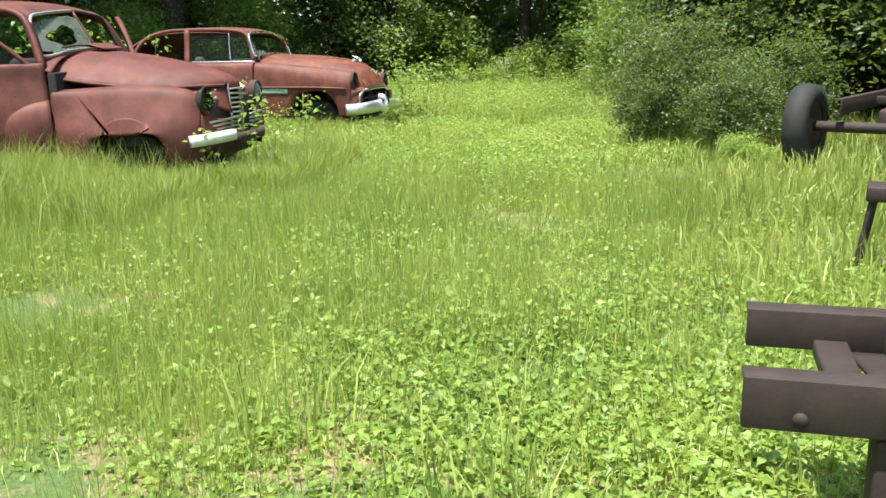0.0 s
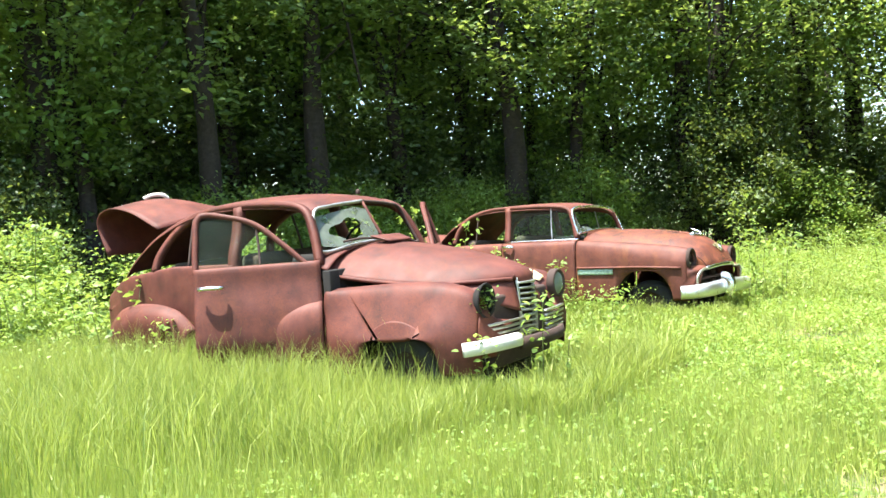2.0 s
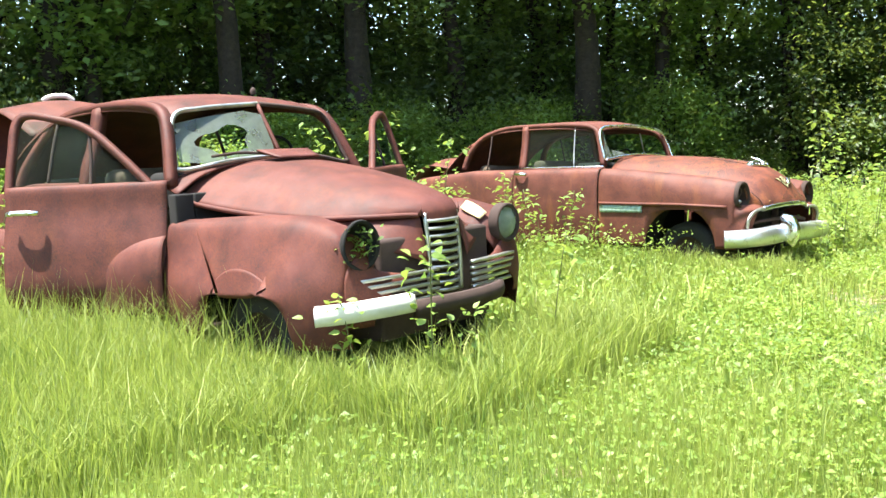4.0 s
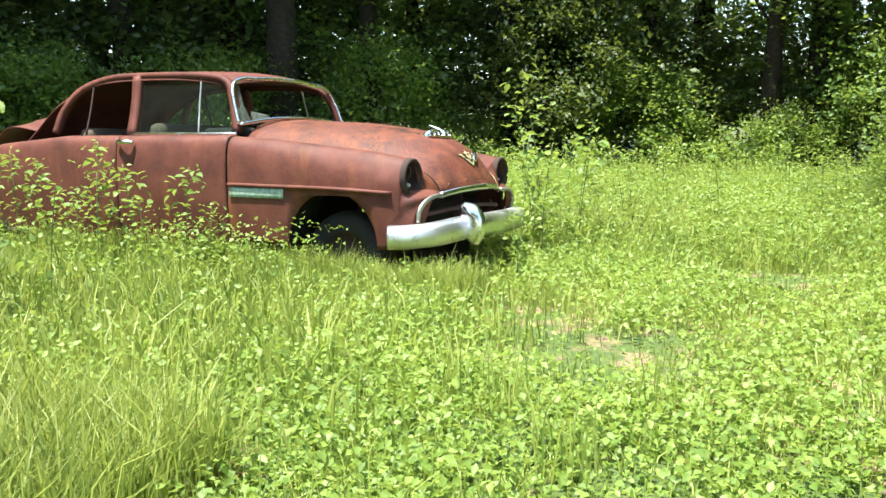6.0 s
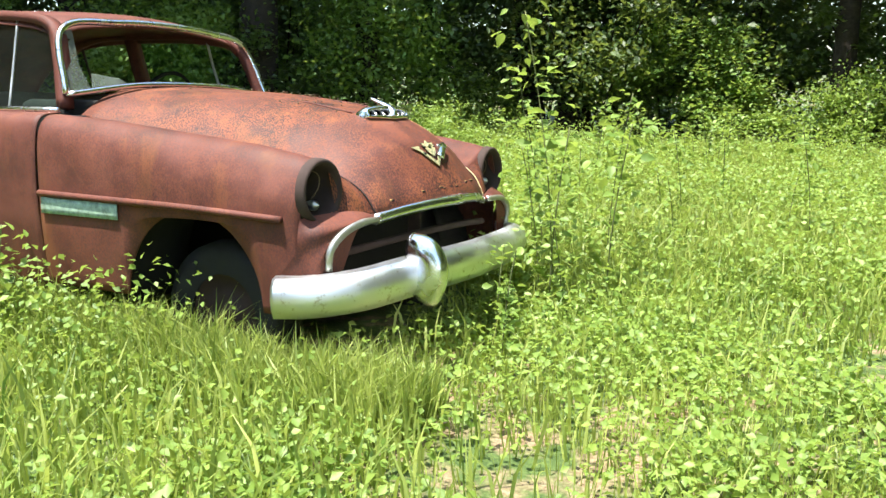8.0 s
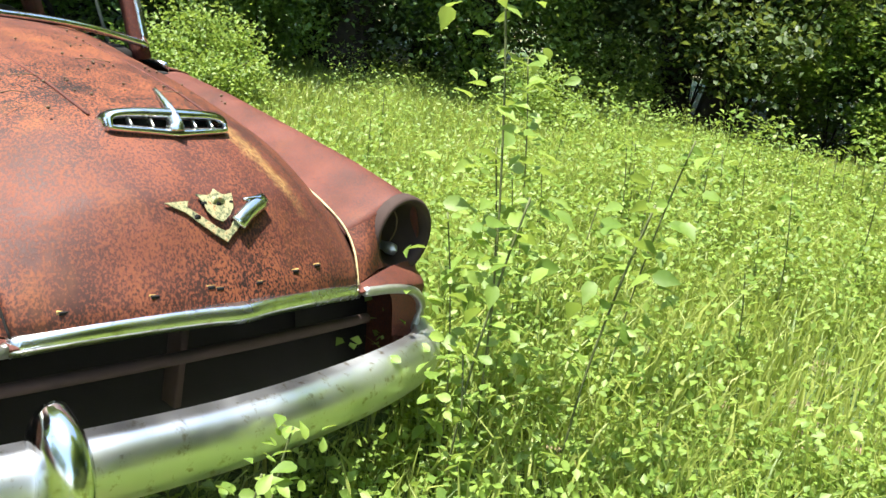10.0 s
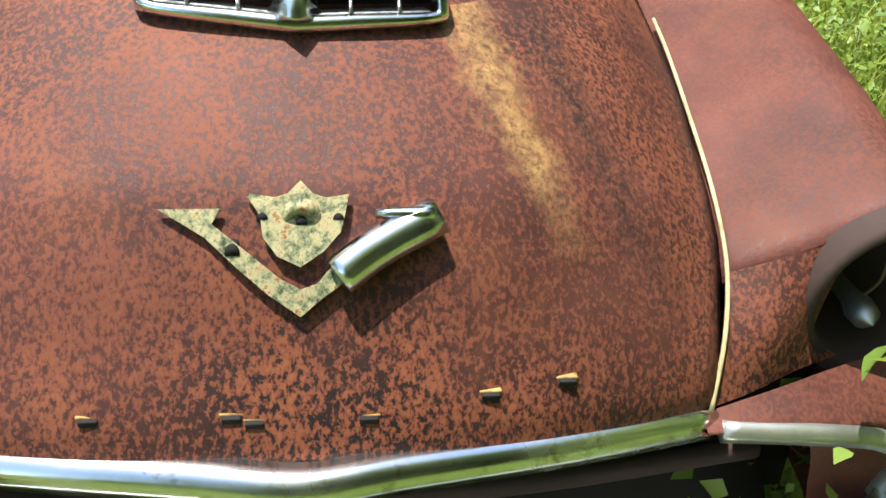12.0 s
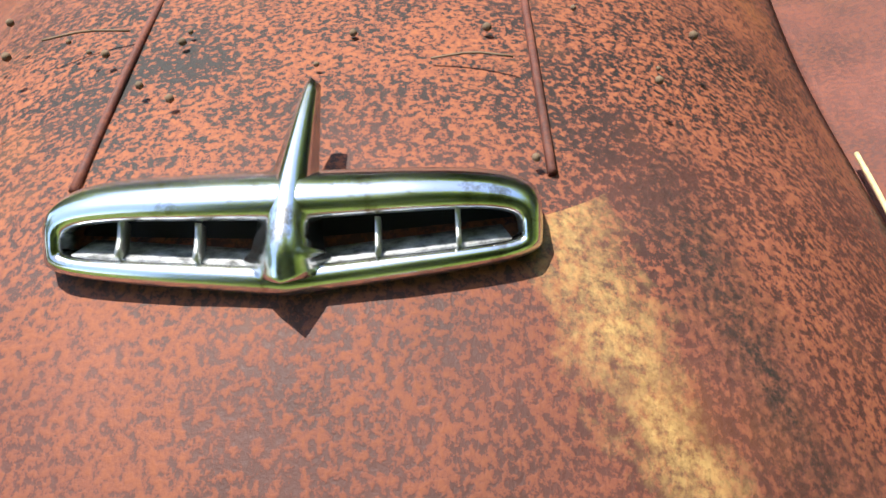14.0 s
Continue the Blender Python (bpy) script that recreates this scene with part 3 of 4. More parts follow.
    pane([(-1.385, -.67, 1.07), (-1.37, -.55, 1.075), (-1.44, -.56, 1.2), (-1.49, -.55, 1.36), (-1.49, -.60, 1.34)], GLASS_DIRTY, car, "glass_shard", "crazed remnant of windscreen glass")
    pane([(-1.37, -.55, 1.075), (-1.33, -.36, 1.1), (-1.36, -.4, 1.14), (-1.41, -.52, 1.16)], GLASS_DIRTY, car, "glass_shard")
    part("dashboard", box(-1.75, -1.4, -.66, .66, .85, 1.04, .04), SHADE_BLACK, car)
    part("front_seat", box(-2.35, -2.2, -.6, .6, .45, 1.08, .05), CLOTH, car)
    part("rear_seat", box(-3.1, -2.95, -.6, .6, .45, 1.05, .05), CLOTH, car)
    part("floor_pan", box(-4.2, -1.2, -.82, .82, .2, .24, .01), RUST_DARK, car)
    part("steering_wheel", tube([(-1.85 + .06 * math.sin(a), -.35 * -1 + .19 * math.cos(a), 1.03 + .17 * math.sin(a)) for a in np.linspace(0, 6.283, 21)], .011, 42, 6, (1, 0, 0)), SHADE_BLACK, car)
    part("bulkhead", box(-1.35, -1.3, -.75, .75, .25, .97, .01), SHADE_BLACK, car)
    # crumpled boot lid
    part("boot_lid", sheet([[(-3.5, -.6, 1.02), (-3.5, 0, 1.08), (-3.5, .6, 1.02)], [(-3.9, -.62, 1.06), (-3.85, 0, 1.16), (-3.95, .6, 1.0)], [(-4.2, -.55, .9), (-4.25, 0, 1.12), (-4.3, .55, .86)], [(-4.4, -.5, .7), (-4.42, 0, .8), (-4.4, .5, .7)]], 20, 20, .008), RUST, car, "crumpled boot lid")
    return car


bumper_sedan()


# ---- the older sedan with open doors ----
def older_sedan():
    car = thing("car", pose(0.08, -4.59, .05, .5, 0, 4), "plum-rusted forties sedan with open doors sunk in grass", "car")
    centre = [(.27, .80), (.25, .87), (.17, .925), (0.0, .98), (-.3, 1.05), (-.7, 1.12), (-1.1, 1.165), (-1.28, 1.18)]
    edge = [(.2, .16, .84), (.16, .2, .845), (.05, .3, .845), (-.15, .42, .845), (-.4, .52, .85), (-.75, .6, .88), (-1.1, .67, .93), (-1.28, .7, .97)]
    rows = []
    for (cx, cz), (ex, ey, ez) in zip(centre, edge):
        rows.append([(cx + (ex - cx) * abs(u) ** 2.6, u * ey, cz + (ez - cz) * abs(u) ** 2.6) for u in (-1, -.8, -.6, -.4, -.2, 0, .2, .4, .6, .8, 1)])
    hood = part("hood", sheet(rows, 41, 50, .012), RUST_A, car, "sprung plum-brown hood")
    for s in (1, -1):
        part("hood_hem", tube(both(edge, s), .014, 40, 8), RUST_A, hood)

    def low(x):
        t = (x + .45) / .36
        return .24 + (.39 * math.sqrt(max(0, 1 - t * t)) if abs(t) < 1 else 0)
    S = np.array([(.2, .50, .58, .55, .63, .62, .65, .69, .58, .71, .47),
                  (.14, .46, .67, .53, .75, .62, .78, .73, .66, .77, .47),
                  (.05, .43, .73, .52, .81, .62, .835, .77, .69, .83, .47),
                  (-.15, .42, .77, .53, .855, .63, .875, .80, .71, .885, .47),
                  (-.5, .46, .79, .56, .86, .66, .88, .83, .71, .92, .46),
                  (-.9, .58, .80, .64, .85, .71, .865, .85, .69, .925, .46),
                  (-1.17, .72, .84, .76, .86, .79, .85, .87, .70, .91, .46)])
    S = S[np.argsort(-S[:, 0])]
    xs = np.unique(np.concatenate([np.linspace(.2, -1.17, 50), np.linspace(-.092, -.12, 6), np.linspace(-.78, -.812, 6)]))[::-1]
    for s in (1, -1):
        rows = []
        for x in xs:
            a = [np.interp(-x, -S[:, 0], S[:, k]) for k in range(1, 11)]
            z = low(x)
            rows.append(both([(x, a[0], a[1]), (x, a[2], a[3]), (x, a[4], a[5]), (x, (a[4] + a[6]) / 2 + .015, (a[5] + a[7]) / 2 + .05), (x, a[6], a[7]), (x, a[8], a[9] + .05), (x, a[8] - .005, (a[9] + z) / 2), (x, a[8] - .03, z)], s))
        f = part("fender", sheet(rows, 40, len(xs), .006), RUST_A, car)
        # front face of the fender, below the lamp
        rows = [both(r, s) for r in ([(.2, .5, .60), (.205, .56, .655), (.2, .63, .675), (.2, .70, .61), (.2, .72, .5), (.2, .70, .34)],
                                     [(.24, .42, .58), (.25, .52, .56), (.25, .6, .54), (.245, .66, .5), (.24, .67, .44), (.23, .66, .34)],
                                     [(.28, .3, .56), (.285, .4, .52), (.285, .5, .47), (.28, .56, .42), (.27, .58, .38), (.26, .58, .34)])]
        part("nose_panel", sheet(rows, 20, 14, .006), RUST_A, f)
        part("fender_apron", sheet([both([(.2, .15, .83), (0, .3, .83), (-.4, .5, .83), (-1.1, .66, .86)], s), both([(.26, .16, .6), (.1, .42, .7), (-.3, .45, .76), (-1.1, .6, .8)], s)], 20, 8, .006), RUST_A, car)
        c = (.19, .6 * s, .735)
        if s > 0:
            hl = part("headlight", lathe([(-.03, .115), (.03, .115), (.045, .105), (.035, .095), (.02, .09)], c, "X", 32), RUST_DARK, car, "rusty headlight ring with clouded lens")
            part("lens", lathe([(.02, .095), (.04, .08), (.055, .05), (.06, .001)], c, "X", 32), GLASS_DIRTY, hl, "clouded glass lens")
            part("reflector", lathe([(.018, .092), (-.03, .05), (-.05, .001)], c, "X", 24), DULL, hl)
            part("primer_patch", sheet([[(.10, .475, .765), (.0, .47, .805), (-.06, .48, .83)], [(.12, .525, .80), (.02, .535, .848), (-.06, .54, .872)]], 10, 8, .006), PRIMER, f, "bare cream primer patch")
        else:
            # near-black bucket: the empty hole's shade is in its colour
            part("headlight", lathe([(-.1, .02), (-.04, .09), (.02, .125), (.035, .12), (.02, .105)], c, "X", 32), SHADE_BLACK, car, "empty headlight hole")
        # lower grille bars
        for k in range(5):
            z = .43 + k * .034
            part("grille_bar", sweep(both([(.31, .14, z), (.305, .3, z), (.285, .45, z), (.24, .6, z - .004), (.2, .66, z - .008)], s), [(-.012, -.009), (.014, -.009), (.014, .006), (-.012, .009)], 14), DULL, car)
        wheel(car, -.45, .70 * s, .2, .33)
        wheel(car, -3.1, .7 * s, .25, .34)
    rg = np.random.default_rng(31)
    v, f = broad_leaves(rg.normal(0, 1, (70, 3)) * np.array([.03, .05, .055]) + np.array([.2, -.6, .735]), rg.uniform(.014, .03, 70), rg)
    from_np("lamp_creeper", v, f, LEAF_MID, car, "green creeper growing out of the lamp hole")
    # tall centre grille
    for k in range(10):
        z = .44 + k * .041
        w = .11 + .015 * k / 9
        part("grille_bar", sweep([(.22, -w, z), (.27, -w * .5, z), (.29, 0, z), (.27, w * .5, z), (.22, w, z)], [(-.014, -.009), (.012, -.009), (.012, .007), (-.014, .009)], 14), DULL, car)
    for s in (1, -1):
        part("grille_post", tube([(.23, .13 * s, .42), (.235, .128 * s, .6), (.215, .125 * s, .85)], .014, 10, 8, (1, 0, 0)), DULL, car)
    part("radiator_cavity", box(-.1, .18, -.45, .45, .22, .74, .02), RUST_DARK, car)
    # bumper, fallen at one end
    part("bumper", sweep([(.16, -.88, .43), (.26, -.77, .435), (.35, -.56, .44), (.375, -.42, .44)], [(-.03, -.045), (.03, -.045), (.042, 0), (.03, .04), (-.03, .045)], 16), WHITEPAINT, car, "white bumper end")
    part("bumper_bar", sweep([(.382, -.4, .40), (.40, 0, .39), (.38, .25, .39), (.34, .36, .395)], [(-.02, -.04), (.02, -.04), (.03, 0), (.02, .045), (-.02, .045)], 16), RUST_DARK, car, "bare rusted bumper bar")

    def body(x0, x1, name, s, parent, n=16, m=None, z0=.32):
        rows = []
        for x in np.linspace(x0, x1, n):
            w = np.interp(-x, [1.1, 2.0, 2.9, 3.6, 4.2], [0, .02, 0, -.06, -.3])
            h = np.interp(-x, [1.1, 2.9, 3.6, 4.2], [0, 0, -.08, -.3])
            q = np.interp(-x, [1.1, 1.5, 2.0], [.05, .03, 0])
            rows.append(both([(x, .75 + w, 1.08 + h), (x, .79 + w, 1.06 + h), (x, .805 + w, .93 + h), (x, .81 + w + q, .70), (x, .80 + w + 1.4 * q, .45), (x, .72 + w, z0)], s))
        return part(name, sheet(rows, 24, n * 2, .006), m or RUST_A, parent)
    for s in (1, -1):
        body(-2.15, -4.05, "quarter_panel", s, car, 20)
        fr = [(-1.28, .74, 1.04), (-1.38, .67, 1.3), (-1.5, .62, 1.47), (-1.75, .61, 1.53), (-2.3, .6, 1.545), (-2.7, .6, 1.50), (-2.98, .62, 1.36), (-3.12, .69, 1.18), (-3.15, .74, 1.04)]
        part("window_frame", sweep(both(fr, s), [(-.025, -.03), (.025, -.03), (.025, .03), (-.025, .03)], 46, True, (0, 1, 0)), RUST_A, car)
        part("pillar", sweep(both([(-2.16, .76, .3), (-2.16, .77, 1.02), (-2.18, .68, 1.3), (-2.2, .61, 1.53)], s), [(-.035, -.04), (.035, -.04), (.035, .04), (-.035, .04)], 14, True, (1, 0, 0)), RUST_A, car)
        part("rear_bar", tube(both([(-2.72, .75, 1.04), (-2.73, .68, 1.3), (-2.74, .62, 1.48)], s), .012, 8, 6), RUST_DARK, car)
        pane(both([(-2.2, .735, 1.06), (-2.7, .735, 1.06), (-2.72, .62, 1.47), (-2.22, .61, 1.5)], s), GLASS, car, "side_glass")
        part("rear_fender", sheet([both(r, s) for r in ([(-2.55, .86, .55), (-2.75, .88, .72), (-3.1, .89, .78), (-3.5, .85, .72), (-3.9, .72, .5)], [(-2.6, .93, .5), (-2.78, .97, .62), (-3.1, .99, .66), (-3.45, .95, .6), (-3.8, .8, .42)], [(-2.62, .92, .22), (-2.8, .96, .3), (-3.1, .97, .34), (-3.42, .94, .3), (-3.75, .8, .22)])], 24, 12, .006), RUST_A, car)
        # front door on its hinge, swung out
        door = body(-0.02, -.97, "door", s, car, 12)
        door.matrix_basis = pose(-1.19, .0, 0) @ pose(0, .82 * s, 0) @ pose(0, 0, 0, 0, 0, (34 if s < 0 else -62)) @ pose(0, -.82 * s, 0)
        wf = [(-.1, .765, 1.03), (-.3, .72, 1.22), (-.5, .67, 1.38), (-.7, .64, 1.45), (-.93, .63, 1.47), (-.96, .7, 1.25), (-.96, .765, 1.03)]
        part("door_frame", sweep(both(wf, s), [(-.02, -.022), (.02, -.022), (.02, .022), (-.02, .022)], 44, True, (0, 1, 0)), RUST_A, door)
        part("vent_bar", tube(both([(-.47, .77, 1.04), (-.48, .72, 1.2), (-.5, .67, 1.38)], s), .01, 8, 6), RUST_DARK, door)
        pane(both([(-.14, .765, 1.05), (-.94, .765, 1.05), (-.93, .64, 1.45), (-.7, .645, 1.44), (-.5, .675, 1.37), (-.3, .72, 1.22)], s), GLASS, door, "door_glass", "grimy door glass")
        part("door_handle", sweep(both([(-.74, .86, .93), (-.78, .89, .935), (-.88, .89, .935), (-.92, .86, .93)], s), circle(.016, 8), 12), CHROME, door, "chrome door handle")
        part("door_bulge", sheet([both(r, s) for r in ([(-.02, .80, .80), (-.02, .90, .74), (-.02, .95, .58), (-.02, .94, .35)], [(-.2, .80, .77), (-.2, .885, .71), (-.2, .925, .56), (-.2, .91, .35)], [(-.45, .795, .66), (-.45, .84, .62), (-.45, .86, .52), (-.45, .85, .34)], [(-.66, .79, .55), (-.66, .80, .53), (-.66, .81, .47), (-.66, .8, .33)])], 16, 16, .005), RUST_A, door)
        part("door_lining", box(-.94, -.06, min(.74 * s, .78 * s), max(.74 * s, .78 * s), .3, 1.0, .01), RUST_DARK, door)
        part("sill", box(-2.2, -1.15, min(.66 * s, .8 * s), max(.66 * s, .8 * s), .2, .3, .02), RUST_DARK, car)
        part("door_post", box(-1.2, -1.12, min(.7 * s, .82 * s), max(.7 * s, .82 * s), .25, 1.0, .01), SHADE_BLACK, car)
    ro = []
    for x, z, w in ((-1.43, 1.50, .60), (-1.58, 1.56, .62), (-1.95, 1.6, .635), (-2.4, 1.6, .635), (-2.8, 1.55, .64), (-3.2, 1.4, .65), (-3.5, 1.2, .66), (-3.62, 1.06, .68)):
        e = z - .06
        ro.append([(x - .03, -w, e - .03), (x - .02, -w * .94, e + .015), (x, -w * .7, z - .006), (x + .02, 0, z + .02), (x, w * .7, z - .006), (x - .02, w * .94, e + .015), (x - .03, w, e - .03)])
    part("roof", sheet(ro, 31, 30, .01), RUST_A, car)
    # split windscreen
    mid_b, mid_t = (-1.2, 0, 1.19), (-1.40, 0, 1.52)
    part("windscreen_post", tube([mid_b, mid_t], .014, 6, 8), RUST_A, car)
    part("visor_knob", lathe([(0, .016), (.02, .02), (.04, .012), (.045, .001)], (-1.43, 0, 1.58), "Z", 12), RUST_DARK, car)
    for s in (1, -1):
        part("windscreen_frame", tube(both([mid_b, (-1.23, .35, 1.17), (-1.3, .64, 1.13), (-1.34, .66, 1.2), (-1.43, .59, 1.44), (-1.42, .4, 1.49), mid_t], s), .015, 50, 8), RUST_DARK if s > 0 else DULL, car)
    # broken pane with a ragged hole
    P = lambda u, v: (-1.205 - .11 * u * u - .17 * v, -.03 - .6 * u + .02 * v, 1.20 - .05 * u + .285 * v - .04 * u * u * v)
    hole = [(.5 + .26 * (1 + .25 * math.sin(3 * a + 1)) * math.cos(a), .42 + .3 * (1 + .2 * math.sin(4 * a)) * math.sin(a)) for a in np.linspace(0, 6.283, 25)[:-1]]
    rim = []
    for u, v in hole:
        du, dv = u - .5, v - .42
        k = min((.5 if du > 0 else .5) / max(abs(du), 1e-6), (.58 if dv > 0 else .42) / max(abs(dv), 1e-6))
        rim.append((.5 + du * k, .42 + dv * k))
    bm = bmesh.new()
    a = [bm.verts.new(P(*h)) for h in hole]
    b = [bm.verts.new(P(min(max(u, 0), 1), min(max(v, 0), 1))) for u, v in rim]
    for i in range(24):
        bm.faces.new((a[i], a[(i + 1) % 24], b[(i + 1) % 24], b[i]))
    bmesh.ops.solidify(bm, geom=bm.faces[:], thickness=.004)
    part("broken_glass", bm, GLASS_DIRTY, car, "crazed windscreen glass with a hole", False)
    part("wiper", tube([(-1.16, -.1, 1.2), (-1.2, -.3, 1.215), (-1.24, -.48, 1.2)], .01, 10, 6), RUST_DARK, car)
    part("cowl_vent", sheet([[(-1.0, -.16, 1.18), (-1.0, .16, 1.18)], [(-1.18, -.2, 1.23), (-1.18, .2, 1.23)]], 8, 6, .01), RUST_A, car, "raised cowl vent flap")
    part("cowl", sheet([[(-1.2, -.76, 1.0), (-1.22, -.5, 1.12), (-1.2, 0, 1.185), (-1.22, .5, 1.12), (-1.2, .76, 1.0)], [(-1.34, -.76, 1.05), (-1.3, -.5, 1.15), (-1.24, 0, 1.19), (-1.3, .5, 1.15), (-1.34, .76, 1.05)]], 24, 6, .01), RUST_A, car)
    part("dashboard", box(-1.65, -1.32, -.66, .66, .9, 1.12, .04), SHADE_BLACK, car)
    part("steering_wheel", tube([(-1.75 + .07 * math.sin(t), .36 + .2 * math.cos(t), 1.14 + .18 * math.sin(t)) for t in np.linspace(0, 6.283, 21)], .012, 42, 6, (1, 0, 0)), SHADE_BLACK, car)
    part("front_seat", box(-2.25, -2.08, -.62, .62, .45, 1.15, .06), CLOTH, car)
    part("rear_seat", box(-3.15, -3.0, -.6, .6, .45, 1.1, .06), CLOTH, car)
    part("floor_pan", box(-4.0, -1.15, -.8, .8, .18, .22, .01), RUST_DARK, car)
    part("bulkhead", box(-1.2, -1.14, -.68, .68, .25, 1.0, .01), SHADE_BLACK, car)
    # boot lid thrown open
    bl = part("boot_lid", sheet([[(-3.3, -.55, 1.42), (-3.28, 0, 1.5), (-3.3, .55, 1.42)], [(-3.65, -.58, 1.60), (-3.63, 0, 1.68), (-3.65, .58, 1.60)], [(-4.0, -.55, 1.64), (-4.0, 0, 1.72), (-4.0, .55, 1.64)], [(-4.22, -.5, 1.52), (-4.24, 0, 1.58), (-4.22, .5, 1.52)], [(-4.1, -.5, 1.2), (-4.12, 0, 1.2), (-4.1, .5, 1.2)]], 16, 24, .01), RUST_A, car, "boot lid thrown open")
    part("boot_handle", sweep([(-4.0, -.1, 1.73), (-3.95, -.05, 1.76), (-3.9, .05, 1.76), (-3.88, .1, 1.72)], circle(.02, 8), 12), WHITEPAINT, bl)
    part("boot_floor", box(-4.0, -3.3, -.6, .6, .5, .55, .02), SHADE_BLACK, car)
    # the nose is short: draw it in towards the cowl
    for ob in car.children_recursive:
        if "door" in (ob.name.split(".")[0], ob.parent.name.split(".")[0]):
            continue
        n = len(ob.data.vertices)
        co = np.empty(n * 3, "f")
        ob.data.vertices.foreach_get("co", co)
        co = co.reshape(-1, 3)
        co[:, 0] -= .15 * np.clip(co[:, 0] + 1.2, 0, 9) / 1.45
        ob.data.vertices.foreach_set("co", co.ravel())
        ob.data.update()
    return car


older_sedan()


# ---- plants ----
RNG = np.random.default_rng(7)


def leaf_mesh(cent, size, rng, up=0.6, long=1.7):
    """Folded diamond leaves at the places cent, with the given sizes."""
    n = len(cent)
    nrm = rng.normal(size=(n, 3))
    nrm[:, 2] = np.abs(nrm[:, 2]) + up
    nrm /= np.linalg.norm(nrm, axis=1)[:, None]
    d = rng.normal(size=(n, 3))
    d -= nrm * (d * nrm).sum(1)[:, None]
    d /= np.linalg.norm(d, axis=1)[:, None]
    w = np.cross(nrm, d)
    s = np.asarray(size).reshape(-1, 1) * np.ones((n, 1))
    a = cent - d * s * long * 0.5
    b = cent + d * s * long * 0.5 - nrm * s * 0.2
    l = cent + w * s * 0.5 + nrm * s * 0.12 - d * s * 0.1
    r = cent - w * s * 0.5 + nrm * s * 0.12 - d * s * 0.1
    v = np.stack([a, l, b, r], 1).reshape(-1, 3)
    k = np.arange(n) * 4
    return v, np.concatenate([np.stack([k, k + 1, k + 2], 1), np.stack([k, k + 2, k + 3], 1)])


def blades(x, y, h, w, lean, rng, z0=0.0):
    n = len(x)
    a = rng.uniform(0, 6.283, n)
    b = rng.uniform(0, 6.283, n)
    lx, ly = np.cos(b) * lean * h, np.sin(b) * lean * h
    wx, wy = np.cos(a) * w, np.sin(a) * w
    z = np.full(n, z0)
    v = np.stack([np.stack([x - wx, y - wy, z - .03], 1), np.stack([x + wx, y + wy, z - .03], 1),
                  np.stack([x + lx * .35 - wx * .8, y + ly * .35 - wy * .8, z + h * .6], 1), np.stack([x + lx * .35 + wx * .8, y + ly * .35 + wy * .8, z + h * .6], 1),
                  np.stack([x + lx, y + ly, z + h * (1 - .3 * lean)], 1)], 1).reshape(-1, 3)
    k = np.arange(n) * 5
    return v, np.concatenate([np.stack([k, k + 1, k + 3], 1), np.stack([k, k + 3, k + 2], 1), np.stack([k + 2, k + 3, k + 4], 1)])


def wave(x, y, s, p=0.0):
    return np.sin(x * s + 1.3 * np.sin(y * s * .7 + p) + p) * np.sin(y * s * 1.1 + 1.1 * np.sin(x * s * .8 - p))


def under_car(x, y):
    return ((np.abs(y) < .8) & (x < .05) & (x > -4.3)) | ((np.abs(y + 4.6) < .75) & (x < .35) & (x > -3.7))


def sow(n, x0, x1, y0, y1, rng, bare=0.0, trod=0.0):
    x, y = rng.uniform(x0, x1, n), rng.uniform(y0, y1, n)
    if min(x1 - x0, y1 - y0) > 1.5:
        x, y = x + rng.normal(0, .45, n), y + rng.normal(0, .45, n)
    elif x1 - x0 > 3:
        y = y1 - np.abs(rng.normal(0, (y1 - y0) * .45, n))
    # the trodden, sandy side
    worn = (x + .3 * (y + 9) > 2.3) & (y < -6.5) & (rng.uniform(0, 1, n) < trod * (.6 + .7 * (wave(x, y, 2.2, 1.) > 0)))
    keep = ~worn & ~under_car(x, y) & (wave(x, y, 1.6, .4) + .6 * wave(x, y, 4.3, 2.) + rng.normal(0, .45, n) > bare)
    return x[keep], y[keep]


